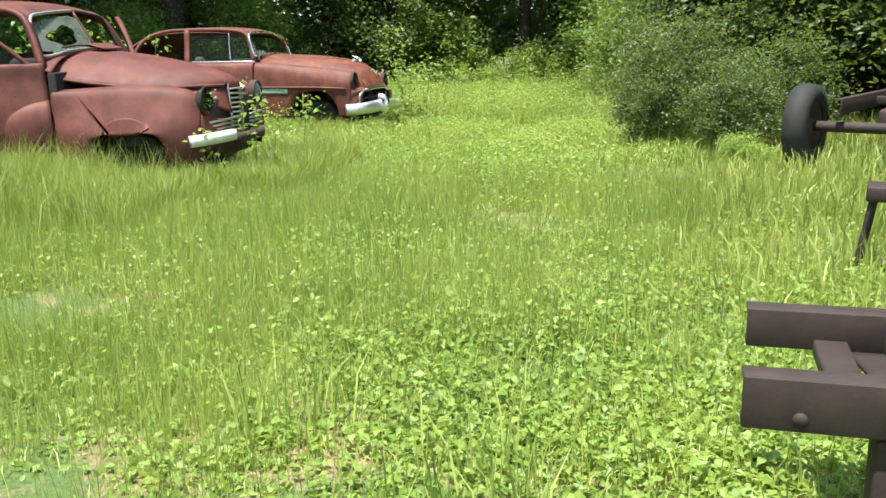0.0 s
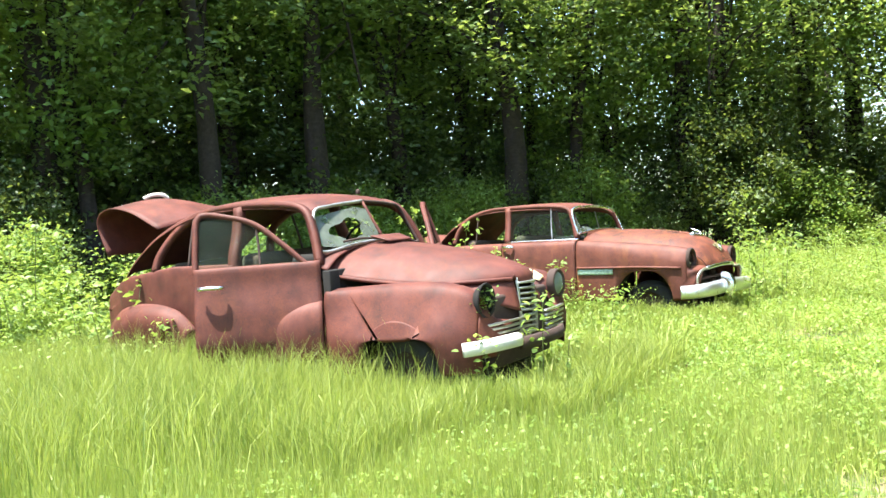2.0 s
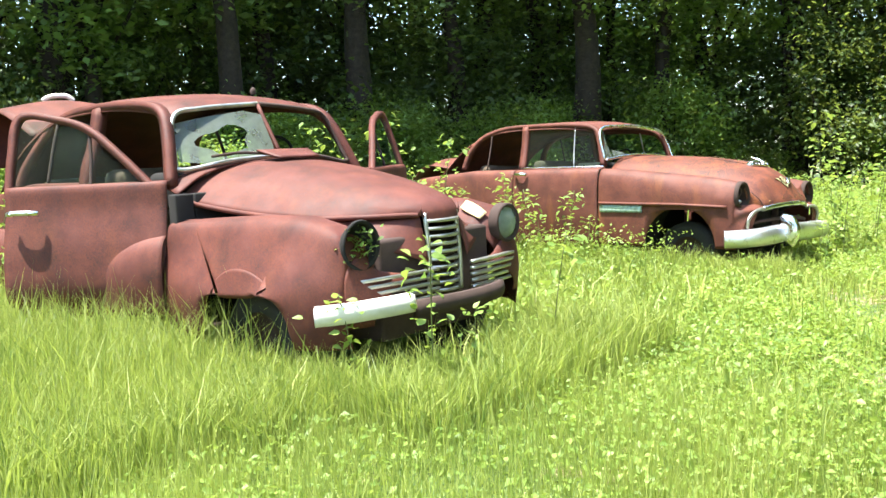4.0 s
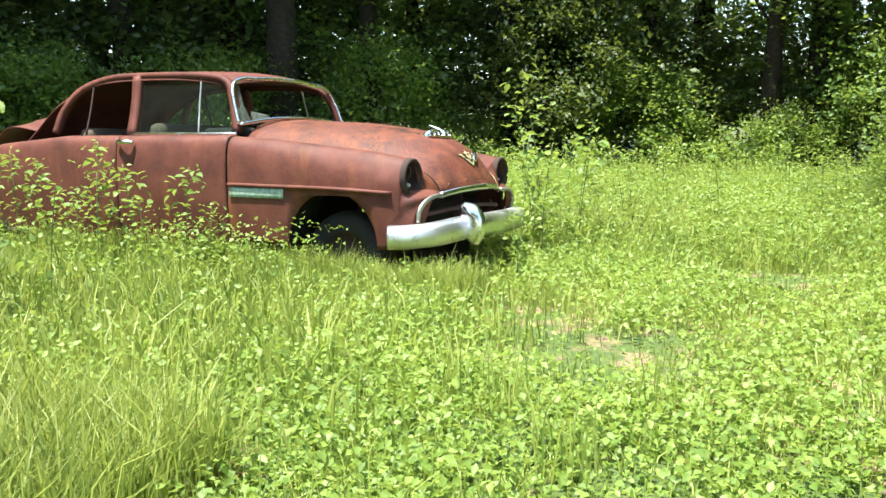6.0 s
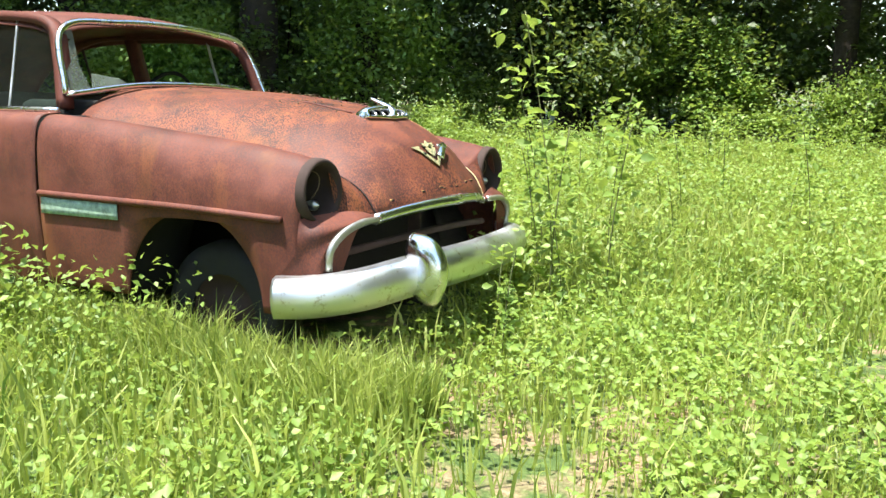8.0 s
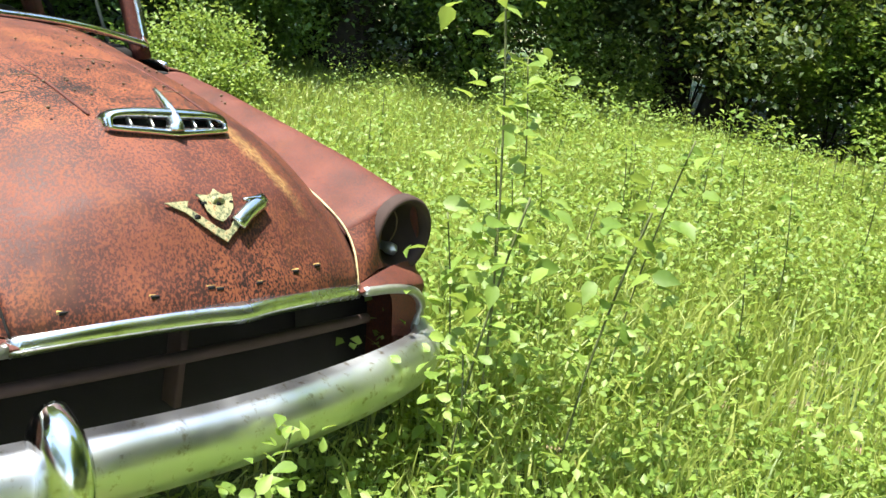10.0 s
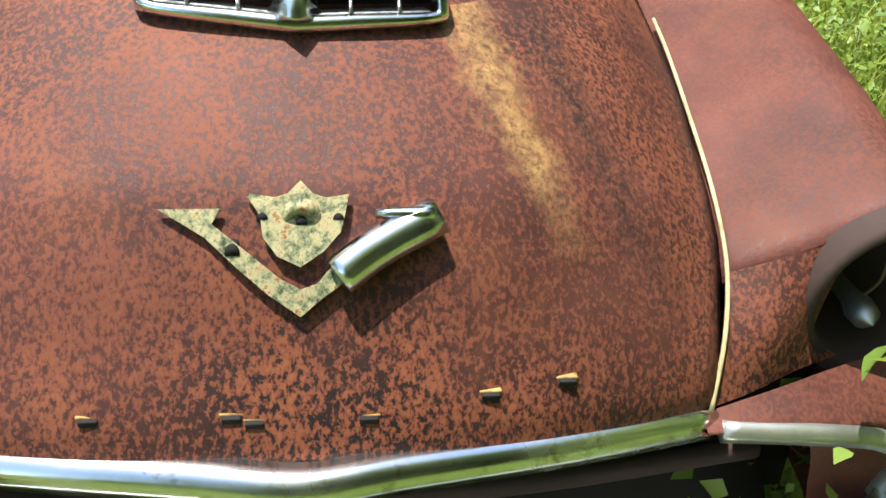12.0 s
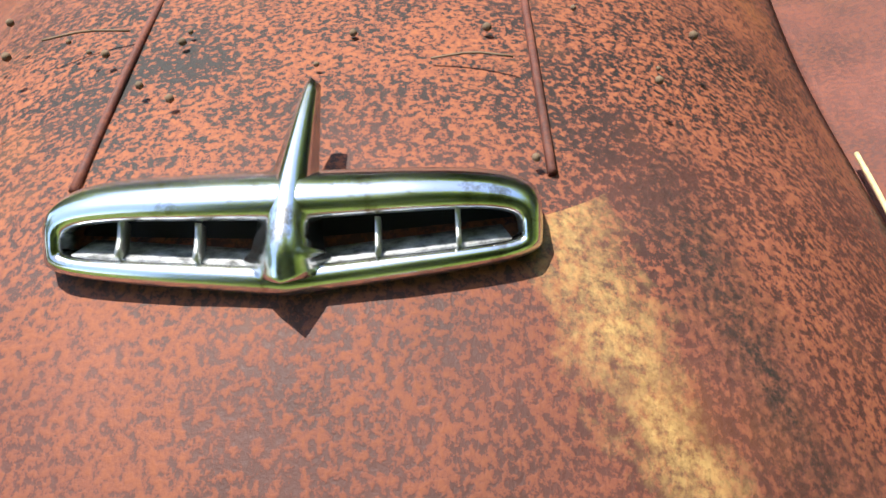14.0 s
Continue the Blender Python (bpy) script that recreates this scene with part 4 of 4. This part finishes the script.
def meadow():
    parts = []
    for n, box_, h0, h1, w, lean, bare in (
            (80000, (-2.4, 4.6, -8.9, -4.6), .1, .48, .0013, .35, -.5),
            (90000, (-1.6, 4.6, -9.2, -4.6), .03, .15, .0024, 1.1, -.6),
            (30000, (-1.0, 2.9, -11.0, -8.7), .08, .42, .0012, .35, -.5),
            (70000, (-1.0, 6.0, -9.6, -4.6), .05, .2, .0022, .8, -.4),
            (26000, (2.6, 6.5, -12.2, -8.7), .04, .17, .002, .8, .35),
            (9000, (2.4, 6.0, -11.5, -8.7), .12, .38, .002, .5, .2),
            (34000, (-4.4, -.8, -7.5, -5.42), .42, .78, .0026, .45, -2),
            (14000, (1.0, 3.4, -10.6, -8.8), .03, .12, .002, 1.0, -.6),
            (9000, (-1.0, .4, -7.0, -5.42), .26, .5, .003, .5, -2),
            (14000, (.1, 1.0, -5.6, -3.6), .2, .5, .0036, .5, -1),
            (50000, (-7.5, .5, 1.0, 9.5), .15, .45, .006, .6, -1.2),
            (65000, (-.5, 4.2, -5.0, 2.0), .05, .24, .0026, .7, -.5),
            (60000, (-2.0, 3.5, .8, 9.0), .12, .4, .0045, .6, -.9),
            (45000, (-9.0, -1.0, -10.0, -3.0), .25, .6, .006, .5, -1.6),
            (30000, (-9.0, 0.5, -3.6, -.8), .15, .45, .0055, .5, -1.2),
            (25000, (4.0, 9.0, -9.0, 4.0), .15, .4, .006, .5, -1.0),
            (9000, (-1.4, .5, -6.1, -5.45), .2, .4, .003, .5, -2),
            (12000, (-3.4, .6, -1.25, -.85), .18, .44, .0035, .5, -2)):
        x, y = sow(n, *box_, RNG, bare, .55 if h1 > .2 else .3)
        h = h0 + (h1 - h0) * RNG.beta(1.5, 3.4, len(x)) * (1.05 + .3 * wave(x, y, 1.1, 1.) + .22 * wave(x, y, 7.3, .7))
        parts.append(blades(x, y, h, w * RNG.uniform(.7, 1.4, len(x)), lean * RNG.uniform(.2, 1.3, len(x)), RNG))
    off, vs, fs = 0, [], []
    for v, f in parts:
        vs.append(v)
        fs.append(f + off)
        off += len(v)
    tagged(from_np("grass", np.concatenate(vs), np.concatenate(fs), GRASS), "bright green and straw-tipped meadow grass", "grass", kind="stuff")


def clover():
    """Low leafy weeds between the grass."""
    vs = []
    ss = []
    for n, b, h in ((1600, (2.2, 5.5, -11.5, -7.5), .08), (900, (.2, 2.8, -4.3, -2.2), .11), (700, (1.2, 3.4, -10.6, -8.8), .06), (900, (3.0, 6.5, -12, -8), .1), (2600, (-1.5, 4.6, -9.4, -4.8), .14), (6500, (-.6, 4, -5, 2), .17), (6000, (-2.2, 3.2, 1.0, 8.5), .42), (2600, (-7, -.6, .9, 9), .55), (1100, (2.0, 6, -12, -8.2), .07), (900, (-3.5, .8, -3.6, -1.1), .3), (1500, (-8, -2.5, -9, -3.5), .6), (500, (-4, -.4, -1.6, -.95), .45)):
        x, y = sow(n, *b, RNG, -.3)
        m = 18
        r = RNG.normal(0, 1, (len(x), m, 3)) * (.06 + h * .14)
        t = RNG.uniform(.1, 1, (len(x), m)) * h * RNG.uniform(.4, 1.2, (len(x), 1))
        c = np.stack([x[:, None] + r[..., 0], y[:, None] + r[..., 1], t], -1).reshape(-1, 3)
        vs.append(c)
        ss.append(RNG.uniform(.012, .032, len(c)))
    v, f = leaf_mesh(np.concatenate(vs), np.concatenate(ss), RNG, 1.0, 1.4)
    tagged(from_np("weeds", v, f, LEAF_BRIGHT), "low broad-leaved weeds among the grass", "weeds", kind="stuff")


meadow()
clover()


def stem_plant(h, leaves, size, seed, lean=.12):
    """A single tall weed: stalk and leaves."""
    rng = np.random.default_rng(seed)
    ob = thing("tall_weed", Matrix(), "tall thin weed with toothed bright leaves", "weed", "tall weeds round the cars")
    a = rng.uniform(0, 6.28)
    top = (math.cos(a) * lean * h, math.sin(a) * lean * h, h)
    p = [(0, 0, -.02), (top[0] * .2, top[1] * .2, h * .4), (top[0] * .6, top[1] * .6, h * .75), top]
    sp = spline(p, 40)
    part("stalk", tube(p, .003, 14, 5), STALK, ob)
    c = sp[rng.integers(6, 40, leaves)] + rng.normal(0, 1, (leaves, 3)) * np.array([.045, .045, .01]) * (1.2 + h * .3)
    v, f = broad_leaves(c, rng.uniform(.5, 1.15, leaves) * size, rng)
    from_np("leaves", v, f, LEAF_BRIGHT, ob)
    return ob


def place_weeds():
    kinds = [stem_plant(h, n, s, k) for k, (h, n, s) in enumerate(((.75, 60, .04), (.55, 45, .036), (1.3, 75, .046), (.95, 70, .045)))]
    spots = [(0, -1.5, -1.15), (1, -1.25, -1.2), (0, -1.9, -1.2), (3, -2.2, -1.25), (0, -2.5, -1.2), (3, -2.8, -1.3), (1, -2.35, -1.35), (0, -3.1, -1.2), (3, -3.4, -1.2), (1, -1.7, -1.3), (0, -2.05, -1.4),
             (2, .34, .84), (3, .32, .70), (0, .4, .62), (1, .5, .55), (3, .2, 1.05), (2, -.1, 1.6), (0, .6, .9), (3, .4, 1.5), (1, .45, -.1), (1, .55, -.25),
             (3, -2.6, -2.9), (2, -2.2, -2.6), (3, -1.8, -3.0), (2, -3.0, -2.5), (3, -2.9, -3.2), (2, -2.0, -2.4), (0, -1.3, -2.7), (2, -3.5, -2.8), (3, -3.8, -2.3), (3, -1.55, -2.2),
             (0, .55, -5.1), (1, .62, -4.9), (0, .68, -4.35), (1, .3, -5.35), (0, -2.6, -5.75), (3, -3.2, -5.7), (0, -3.6, -5.9), (3, -4.1, -5.4), (2, -4.4, -5.0), (3, -4.7, -4.4), (2, -5.0, -5.6), (3, -4.2, -6.2), (0, -3.0, -6.1), (3, -5.4, -4.9)]
    rng = np.random.default_rng(4)
    for i in range(80):
        spots.append((int(rng.choice([0, 1, 1])), rng.uniform(-2.8, 2.4), rng.uniform(1.6, 8.2)))
    for i in range(30):
        spots.append((int(rng.choice([2, 3])), rng.uniform(-8, -4.4), rng.uniform(-7, -3.4)))
    used = set()
    for k, x, y in spots:
        s = rng.uniform(.8, 1.15)
        m = pose(x, y, 0, 0, 0, rng.uniform(0, 360)) @ Matrix.Scale(s, 4)
        if k in used:
            copy_thing(kinds[k], m)
        else:
            kinds[k].matrix_basis = m
            used.add(k)


place_weeds()


def tuft(x, y, n, h, spread, seed):
    rng = np.random.default_rng(seed)
    px, py = rng.normal(0, spread, n), rng.normal(0, spread, n)
    v, f = blades(px, py, h * rng.uniform(.5, 1.1, n), np.full(n, .0035), rng.uniform(.1, .6, n), rng)
    ob = from_np("grass_tuft", v, f, GRASS)
    ob.matrix_basis = pose(x, y, 0)
    tagged(ob, "stiff upright tuft of long grass", "grass tuft", "grass tufts")


for i, (x, y, n, h, sp) in enumerate(((1.55, -2.75, 40, .42, .06), (1.25, -2.6, 26, .36, .05), (2.0, -2.4, 30, .3, .06), (1.05, -1.6, 60, .3, .09), (2.6, -9.6, 60, .4, .1), (3.3, -9.9, 70, .32, .12), (1.9, -3.2, 24, .4, .05))):
    tuft(x, y, n, h, sp, 50 + i)


def crown(rng, n, clumps, lo, hi, rad, size, sigma, flat=.8):
    c = rng.normal(size=(clumps, 3))
    c /= np.linalg.norm(c, axis=1)[:, None]
    c *= rng.uniform(.35, 1.0, (clumps, 1)) ** .6
    c = np.stack([c[:, 0] * rad, c[:, 1] * rad, (lo + hi) / 2 + c[:, 2] * (hi - lo) / 2], 1)
    k = rng.integers(0, clumps, n)
    p = c[k] + rng.normal(0, 1, (n, 3)) * sigma * rng.uniform(.5, 1.3, (clumps, 1))[k] * np.array([1, 1, flat])
    p[:, 2] = np.maximum(p[:, 2], .05)
    return leaf_mesh(p, rng.uniform(.6, 1.3, n) * size, rng, .5, 1.6), c


def tree(seed, h, r, lo, rad, n, size, mat):
    rng = np.random.default_rng(seed)
    ob = thing("tree", Matrix(), "tall dark-barked tree with dense green crown", "tree", "woodland trees")
    bend = rng.normal(0, .25, (4, 2))
    path = [(0, 0, -.1), (bend[0, 0] * .4, bend[0, 1] * .4, h * .3), (bend[1, 0], bend[1, 1], h * .6), (bend[2, 0], bend[2, 1], h)]
    sp = spline(path, 14)
    bm = bmesh.new()
    rings = []
    for i, p in enumerate(sp):
        q = r * (1 - .75 * i / 13) * (1.35 if i == 0 else 1)
        rings.append([bm.verts.new((p[0] + q * math.cos(t) * rng.uniform(.92, 1.08), p[1] + q * math.sin(t) * rng.uniform(.92, 1.08), p[2])) for t in np.linspace(0, 6.283, 11)[:-1]])
    for a, b in zip(rings, rings[1:]):
        for i in range(10):
            bm.faces.new((a[i], a[(i + 1) % 10], b[(i + 1) % 10], b[i]))
    part("trunk", bm, BARK, ob)
    (v, f), c = crown(rng, n, 70, lo, h + 1.5, rad, size, .42)
    from_np("crown", v, f, mat, ob)
    for k in range(7):
        z = rng.uniform(.3, .9) * h
        b = sp[min(13, int(z / h * 13))]
        e = c[rng.integers(0, len(c))]
        part("limb", tube([tuple(b), tuple((b + e) / 2 + np.array([0, 0, .25])), tuple(e)], .035, 8, 5), BARK, ob)
    return ob


def bush(seed, h, rad, n, size, mat, label):
    rng = np.random.default_rng(seed)
    ob = thing("bush", Matrix(), label, "bush", "undergrowth")
    (v, f), c = crown(rng, n, 46, 0.1, h, rad, size, .2 * rad)
    from_np("foliage", v, f, mat, ob)
    for k in range(6):
        e = c[rng.integers(0, len(c))]
        part("branch", tube([(0, 0, -.02), tuple(e * .5 + np.array([0, 0, .1])), tuple(e)], .012, 8, 5), BARK, ob)
    return ob


def woods():
    rng = np.random.default_rng(21)
    T = [tree(1, 11, .26, 2.2, 2.3, 10500, .085, LEAF_MID), tree(2, 13, .2, 3.4, 2.1, 9000, .09, LEAF_DARK), tree(3, 9, .14, 1.0, 2.0, 10500, .08, LEAF_MID), tree(5, 14, .3, 4.5, 2.8, 9000, .1, LEAF_DARK)]
    B = [bush(11, 2.6, 1.3, 9000, .055, LEAF_MID, "dense shrub of mid green leaves at the wood edge"), bush(12, 1.6, 1.1, 6000, .05, LEAF_BRIGHT, "sunlit low shrub with bright leaves"), bush(13, 3.4, 1.5, 8500, .065, LEAF_SHADE, "thicket shrub with woodland shade in its dark leaf colour")]
    used = set()

    def put(lst, i, x, y, s):
        m = pose(x, y, 0, 0, 0, rng.uniform(0, 360)) @ Matrix.Diagonal((s * rng.uniform(.9, 1.15), s * rng.uniform(.9, 1.15), s * rng.uniform(.85, 1.15), 1))
        key = (id(lst), i)
        if key in used:
            copy_thing(lst[i], m)
        else:
            lst[i].matrix_basis = m
            used.add(key)
    # the edge of the wood, as a line in the plan
    edge_ = spline([(-9.0, -15), (-10.5, -9.5), (-9.6, -4.5), (-8.8, 0.5), (-7.8, 4.5), (-5.4, 8.6), (-1.8, 10.4), (2.6, 10.0), (6.5, 7.0), (8.6, 2.5), (9.5, -3), (10.5, -9)], 200)
    d = np.gradient(edge_, axis=0)
    nrm = np.stack([-d[:, 1], d[:, 0]], 1)
    nrm /= np.linalg.norm(nrm, axis=1)[:, None]

    def along(t, out):
        i = int(t * 199)
        return edge_[i, 0] + nrm[i, 0] * out, edge_[i, 1] + nrm[i, 1] * out
    put(T, 3, -9.4, 7.0, 1.0)
    put(T, 1, -4.2, 13.2, 1.0)
    for k in range(26):
        x, y = along((k + rng.uniform(.1, .9)) / 26, rng.uniform(1.2, 3.0))
        put(T, int(rng.choice([0, 1, 2, 2, 0])), x, y, rng.uniform(.85, 1.1))
    for k in range(26):
        x, y = along((k + rng.uniform(.1, .9)) / 26, rng.uniform(4.5, 7.5))
        put(T, int(rng.choice([0, 2, 3])), x, y, rng.uniform(.95, 1.25))
    for k in range(24):
        x, y = along((k + rng.uniform(.1, .9)) / 24, rng.uniform(9, 13))
        put(T, int(rng.choice([0, 2, 3])), x, y, rng.uniform(1.1, 1.4))
    for k in range(16):
        x, y = along((k + rng.uniform(.1, .9)) / 16, rng.uniform(.2, 1.2))
        put(T, int(rng.choice([1, 3])), x, y, rng.uniform(.75, 1.0))
    for k in range(34):
        x, y = along((k + rng.uniform(.1, .9)) / 34, rng.uniform(-.3, .8))
        put(B, int(rng.choice([0, 0, 1, 2])), x, y, rng.uniform(.7, 1.05))
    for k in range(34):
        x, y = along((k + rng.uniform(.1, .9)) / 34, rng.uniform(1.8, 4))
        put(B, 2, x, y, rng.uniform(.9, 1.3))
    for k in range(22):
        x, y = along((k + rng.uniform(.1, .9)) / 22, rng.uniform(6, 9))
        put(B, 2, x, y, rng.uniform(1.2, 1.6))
    # bushes by the truck frame, and tall growth behind the older car
    for i, x, y, s in ((2, 4.2, -1.5, .42), (2, 3.9, -2.0, .3), (2, 5.3, -1.5, .42), (2, 4.7, -2.6, .26), (2, 4.0, .5, .5), (2, 5.6, .9, .6),
                       (1, -4.9, -6.0, .7), (1, -6.0, -5.0, .8), (1, -5.6, -6.9, .75), (1, -6.9, -6.4, .9), (0, -7.6, -4.6, .8), (1, -5.0, -3.2, .75), (0, -6.6, -2.0, .7), (1, -4.4, -1.9, .6), (1, -3.3, -2.9, .5),
                       (1, 2.9, 6.6, .6), (0, 3.6, 7.4, .8), (1, -3.6, 6.8, .6), (1, -5.2, 3.6, .7), (1, -5.6, .9, .7), (1, 3.9, -10.5, .17), (1, 4.3, -10.4, .2), (1, 4.7, -3.4, .3), (2, 4.7, -2.2, .3)):
        put(B, i, x, y, s)
    # tall trees past the scrap truck, and deeper ones behind a thin stretch of the edge
    for i, x, y, s in ((1, 4.3, 3.0, 1.0), (3, 5.6, 2.4, .9), (0, 6.8, 1.4, .9), (1, 7.8, .4, 1.0), (2, 5.0, 4.4, 1.1), (3, 8.8, -1.2, 1.0), (2, 6.4, 3.4, 1.1),
                       (2, -12.8, 4.8, 1.3), (0, -10.8, 4.6, 1.2), (2, -14.0, 3.0, 1.4)):
        put(T, i, x, y, s)
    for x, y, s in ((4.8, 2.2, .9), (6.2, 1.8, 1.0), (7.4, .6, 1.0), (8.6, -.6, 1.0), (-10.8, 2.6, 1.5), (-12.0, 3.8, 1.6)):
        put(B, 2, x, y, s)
    # the far side of the clearing, behind the walker
    for k in range(14):
        put(T, int(rng.choice([0, 1, 3])), -8 + k * 1.7, -24 - rng.uniform(0, 4), 1.1)


woods()


# ---- scrap iron ----
def channel(x0, x1, y, z0, z1, depth, t=.012):
    """A C-section rail along x, its web on the -y side."""
    bm = bmesh.new()
    for a in ((x0, x1, y, y + t, z0, z1), (x0, x1, y + t, y + depth, z0, z0 + t), (x0, x1, y + t, y + depth, z1 - t, z1)):
        b = box(*a, .003)
        me = bpy.data.meshes.new("tmp")
        b.to_mesh(me)
        bm.from_mesh(me)
        bpy.data.meshes.remove(me)
        b.free()
    return bm


def chassis():
    ob = thing("truck_chassis", pose(3.95, -9.93, 0, 0, 0, -4), "dark rusty truck chassis end lying in grass", "chassis")
    part("rail", channel(-.015, 2.4, -.22, .40, .515, .07), FRAME_IRON, ob)
    part("rail", channel(.012, 2.4, .22, .43, .53, .07), FRAME_IRON, ob)
    part("cross_member", box(.17, .25, -.15, .22, .42, .46, .006), FRAME_IRON, ob)
    part("cross_member", box(.33, .43, -.15, .24, .40, .52, .012), FRAME_IRON, ob)
    part("brace", sheet([[(.25, -.15, .50), (.25, .2, .44)], [(.33, -.15, .50), (.36, .2, .44)]], 6, 4, .01), FRAME_IRON, ob)
    part("bracket", box(.38, .56, .2, .3, .52, .57, .012), FRAME_IRON, ob)
    part("spring_hanger", lathe([(-.05, .03), (-.05, .055), (.05, .055), (.05, .03)], (.34, -.23, .44), "Y", 16), FRAME_IRON, ob)
    part("leg", box(.25, .35, -.2, -.12, -.02, .39, .008), FRAME_IRON, ob)
    part("leg", box(1.9, 2.0, -.2, .24, -.02, .4, .008), FRAME_IRON, ob)
    part("bolt", lathe([(-.012, .001), (-.012, .014), (0, .016)], (.1, -.222, .43), "Y", 10), FRAME_IRON, ob)


def stand():
    ob = thing("iron_stand", pose(4.97, -7.12, 0, 0, 0, -15), "small rusty iron stand on thin legs", "stand")
    part("top", box(-.1, .5, -.1, .12, .36, .44, .012), FRAME_IRON, ob)
    for x, y in ((-.07, -.07), (.1, -.07), (.42, -.07), (-.05, .09), (.42, .09)):
        part("leg", tube([(x, y, .38), (x - .06, y - .02, -.02)], .013, 6, 6), FRAME_IRON, ob)


def old_truck():
    ob = thing("scrap_truck", pose(5.25, -3.25, 0, 0, 0, 62), "overgrown rusty truck frame with one tyre", "truck")
    t = part("tyre", lathe([(-.09, .22), (-.11, .29), (-.09, .37), (0, .39), (.09, .37), (.11, .29), (.09, .22)], (-.05, 0, .38), "Y", 36), RUBBER, ob, "large black truck tyre")
    part("rim", lathe([(-.08, .22), (-.04, .2), (-.02, .08), (-.08, .06), (-.08, .001)], (-.05, 0, .38), "Y", 28), RUST_DARK, t)
    part("rail", channel(-.2, 3.4, -.35, .5, .64, .07), FRAME_IRON, ob)
    part("rail", channel(-.2, 3.4, -1.1, .5, .64, .07), FRAME_IRON, ob)
    part("axle", tube([(-.05, .05, .38), (-.05, -1.2, .38)], .05, 6, 10), FRAME_IRON, ob)
    part("cross_member", box(.9, 1.0, -1.05, -.33, .52, .6, .01), FRAME_IRON, ob)
    part("tank", box(.6, 1.9, -.9, -.45, .3, .5, .04), RUST_DARK, ob)
    part("post", box(3.0, 3.1, -.4, -.3, -.02, .55, .01), FRAME_IRON, ob)


chassis()
stand()
old_truck()


def dead_clump():
    n = 420
    px, py = RNG.normal(0, .12, n), RNG.normal(0, .08, n)
    v, f = blades(px, py, RNG.uniform(.05, .22, n), np.full(n, .004), RNG.uniform(.5, 1.6, n), RNG)
    ob = from_np("dead_grass", v, f, plain("straw", (.26, .16, .08), .9))
    ob.matrix_basis = pose(.72, -3.65, 0)
    tagged(ob, "heap of dry brown grass by the bumper", "dead grass")


dead_clump()


def hood_litter():
    """Seeds and pine needles on the hood."""
    rng = np.random.default_rng(9)
    bm = bmesh.new()
    for i in range(46):
        x, y = rng.uniform(-1.1, -.2), rng.uniform(-.34, .34)
        z = np.interp(-x, [.12, .3, .7, 1.38], [.986, 1.03, 1.085, 1.12]) - .4 * abs(y) ** 3 - y * .045
        m = Matrix.Translation((x, y - .0, z + .003)) @ Matrix.Scale(rng.uniform(.0025, .005), 4)
        bmesh.ops.create_icosphere(bm, subdivisions=1, radius=1, matrix=m)
    ob = part("seeds", bm, TWIG, None)
    tagged(ob, "small dry seeds scattered on the hood", "seeds", kind="stuff")
    for x, y, a, l in ((-.34, .13, 80, .07), (-.42, -.22, 95, .08), (-.6, .05, 60, .09), (-.3, -.3, 100, .06)):
        z = np.interp(-x, [.12, .3, .7, 1.38], [.986, 1.03, 1.085, 1.12]) - .4 * abs(y) ** 3 - y * .045
        t = part("pine_needle", tube([(-l / 2, 0, 0), (0, .004, .003), (l / 2, 0, 0)], .0012, 6, 4), TWIG, None)
        t.matrix_basis = pose(x, y, z + .004, 0, 0, a)
        tagged(t, "dry brown pine needle lying on hood", "pine needle", "pine needles")


hood_litter()
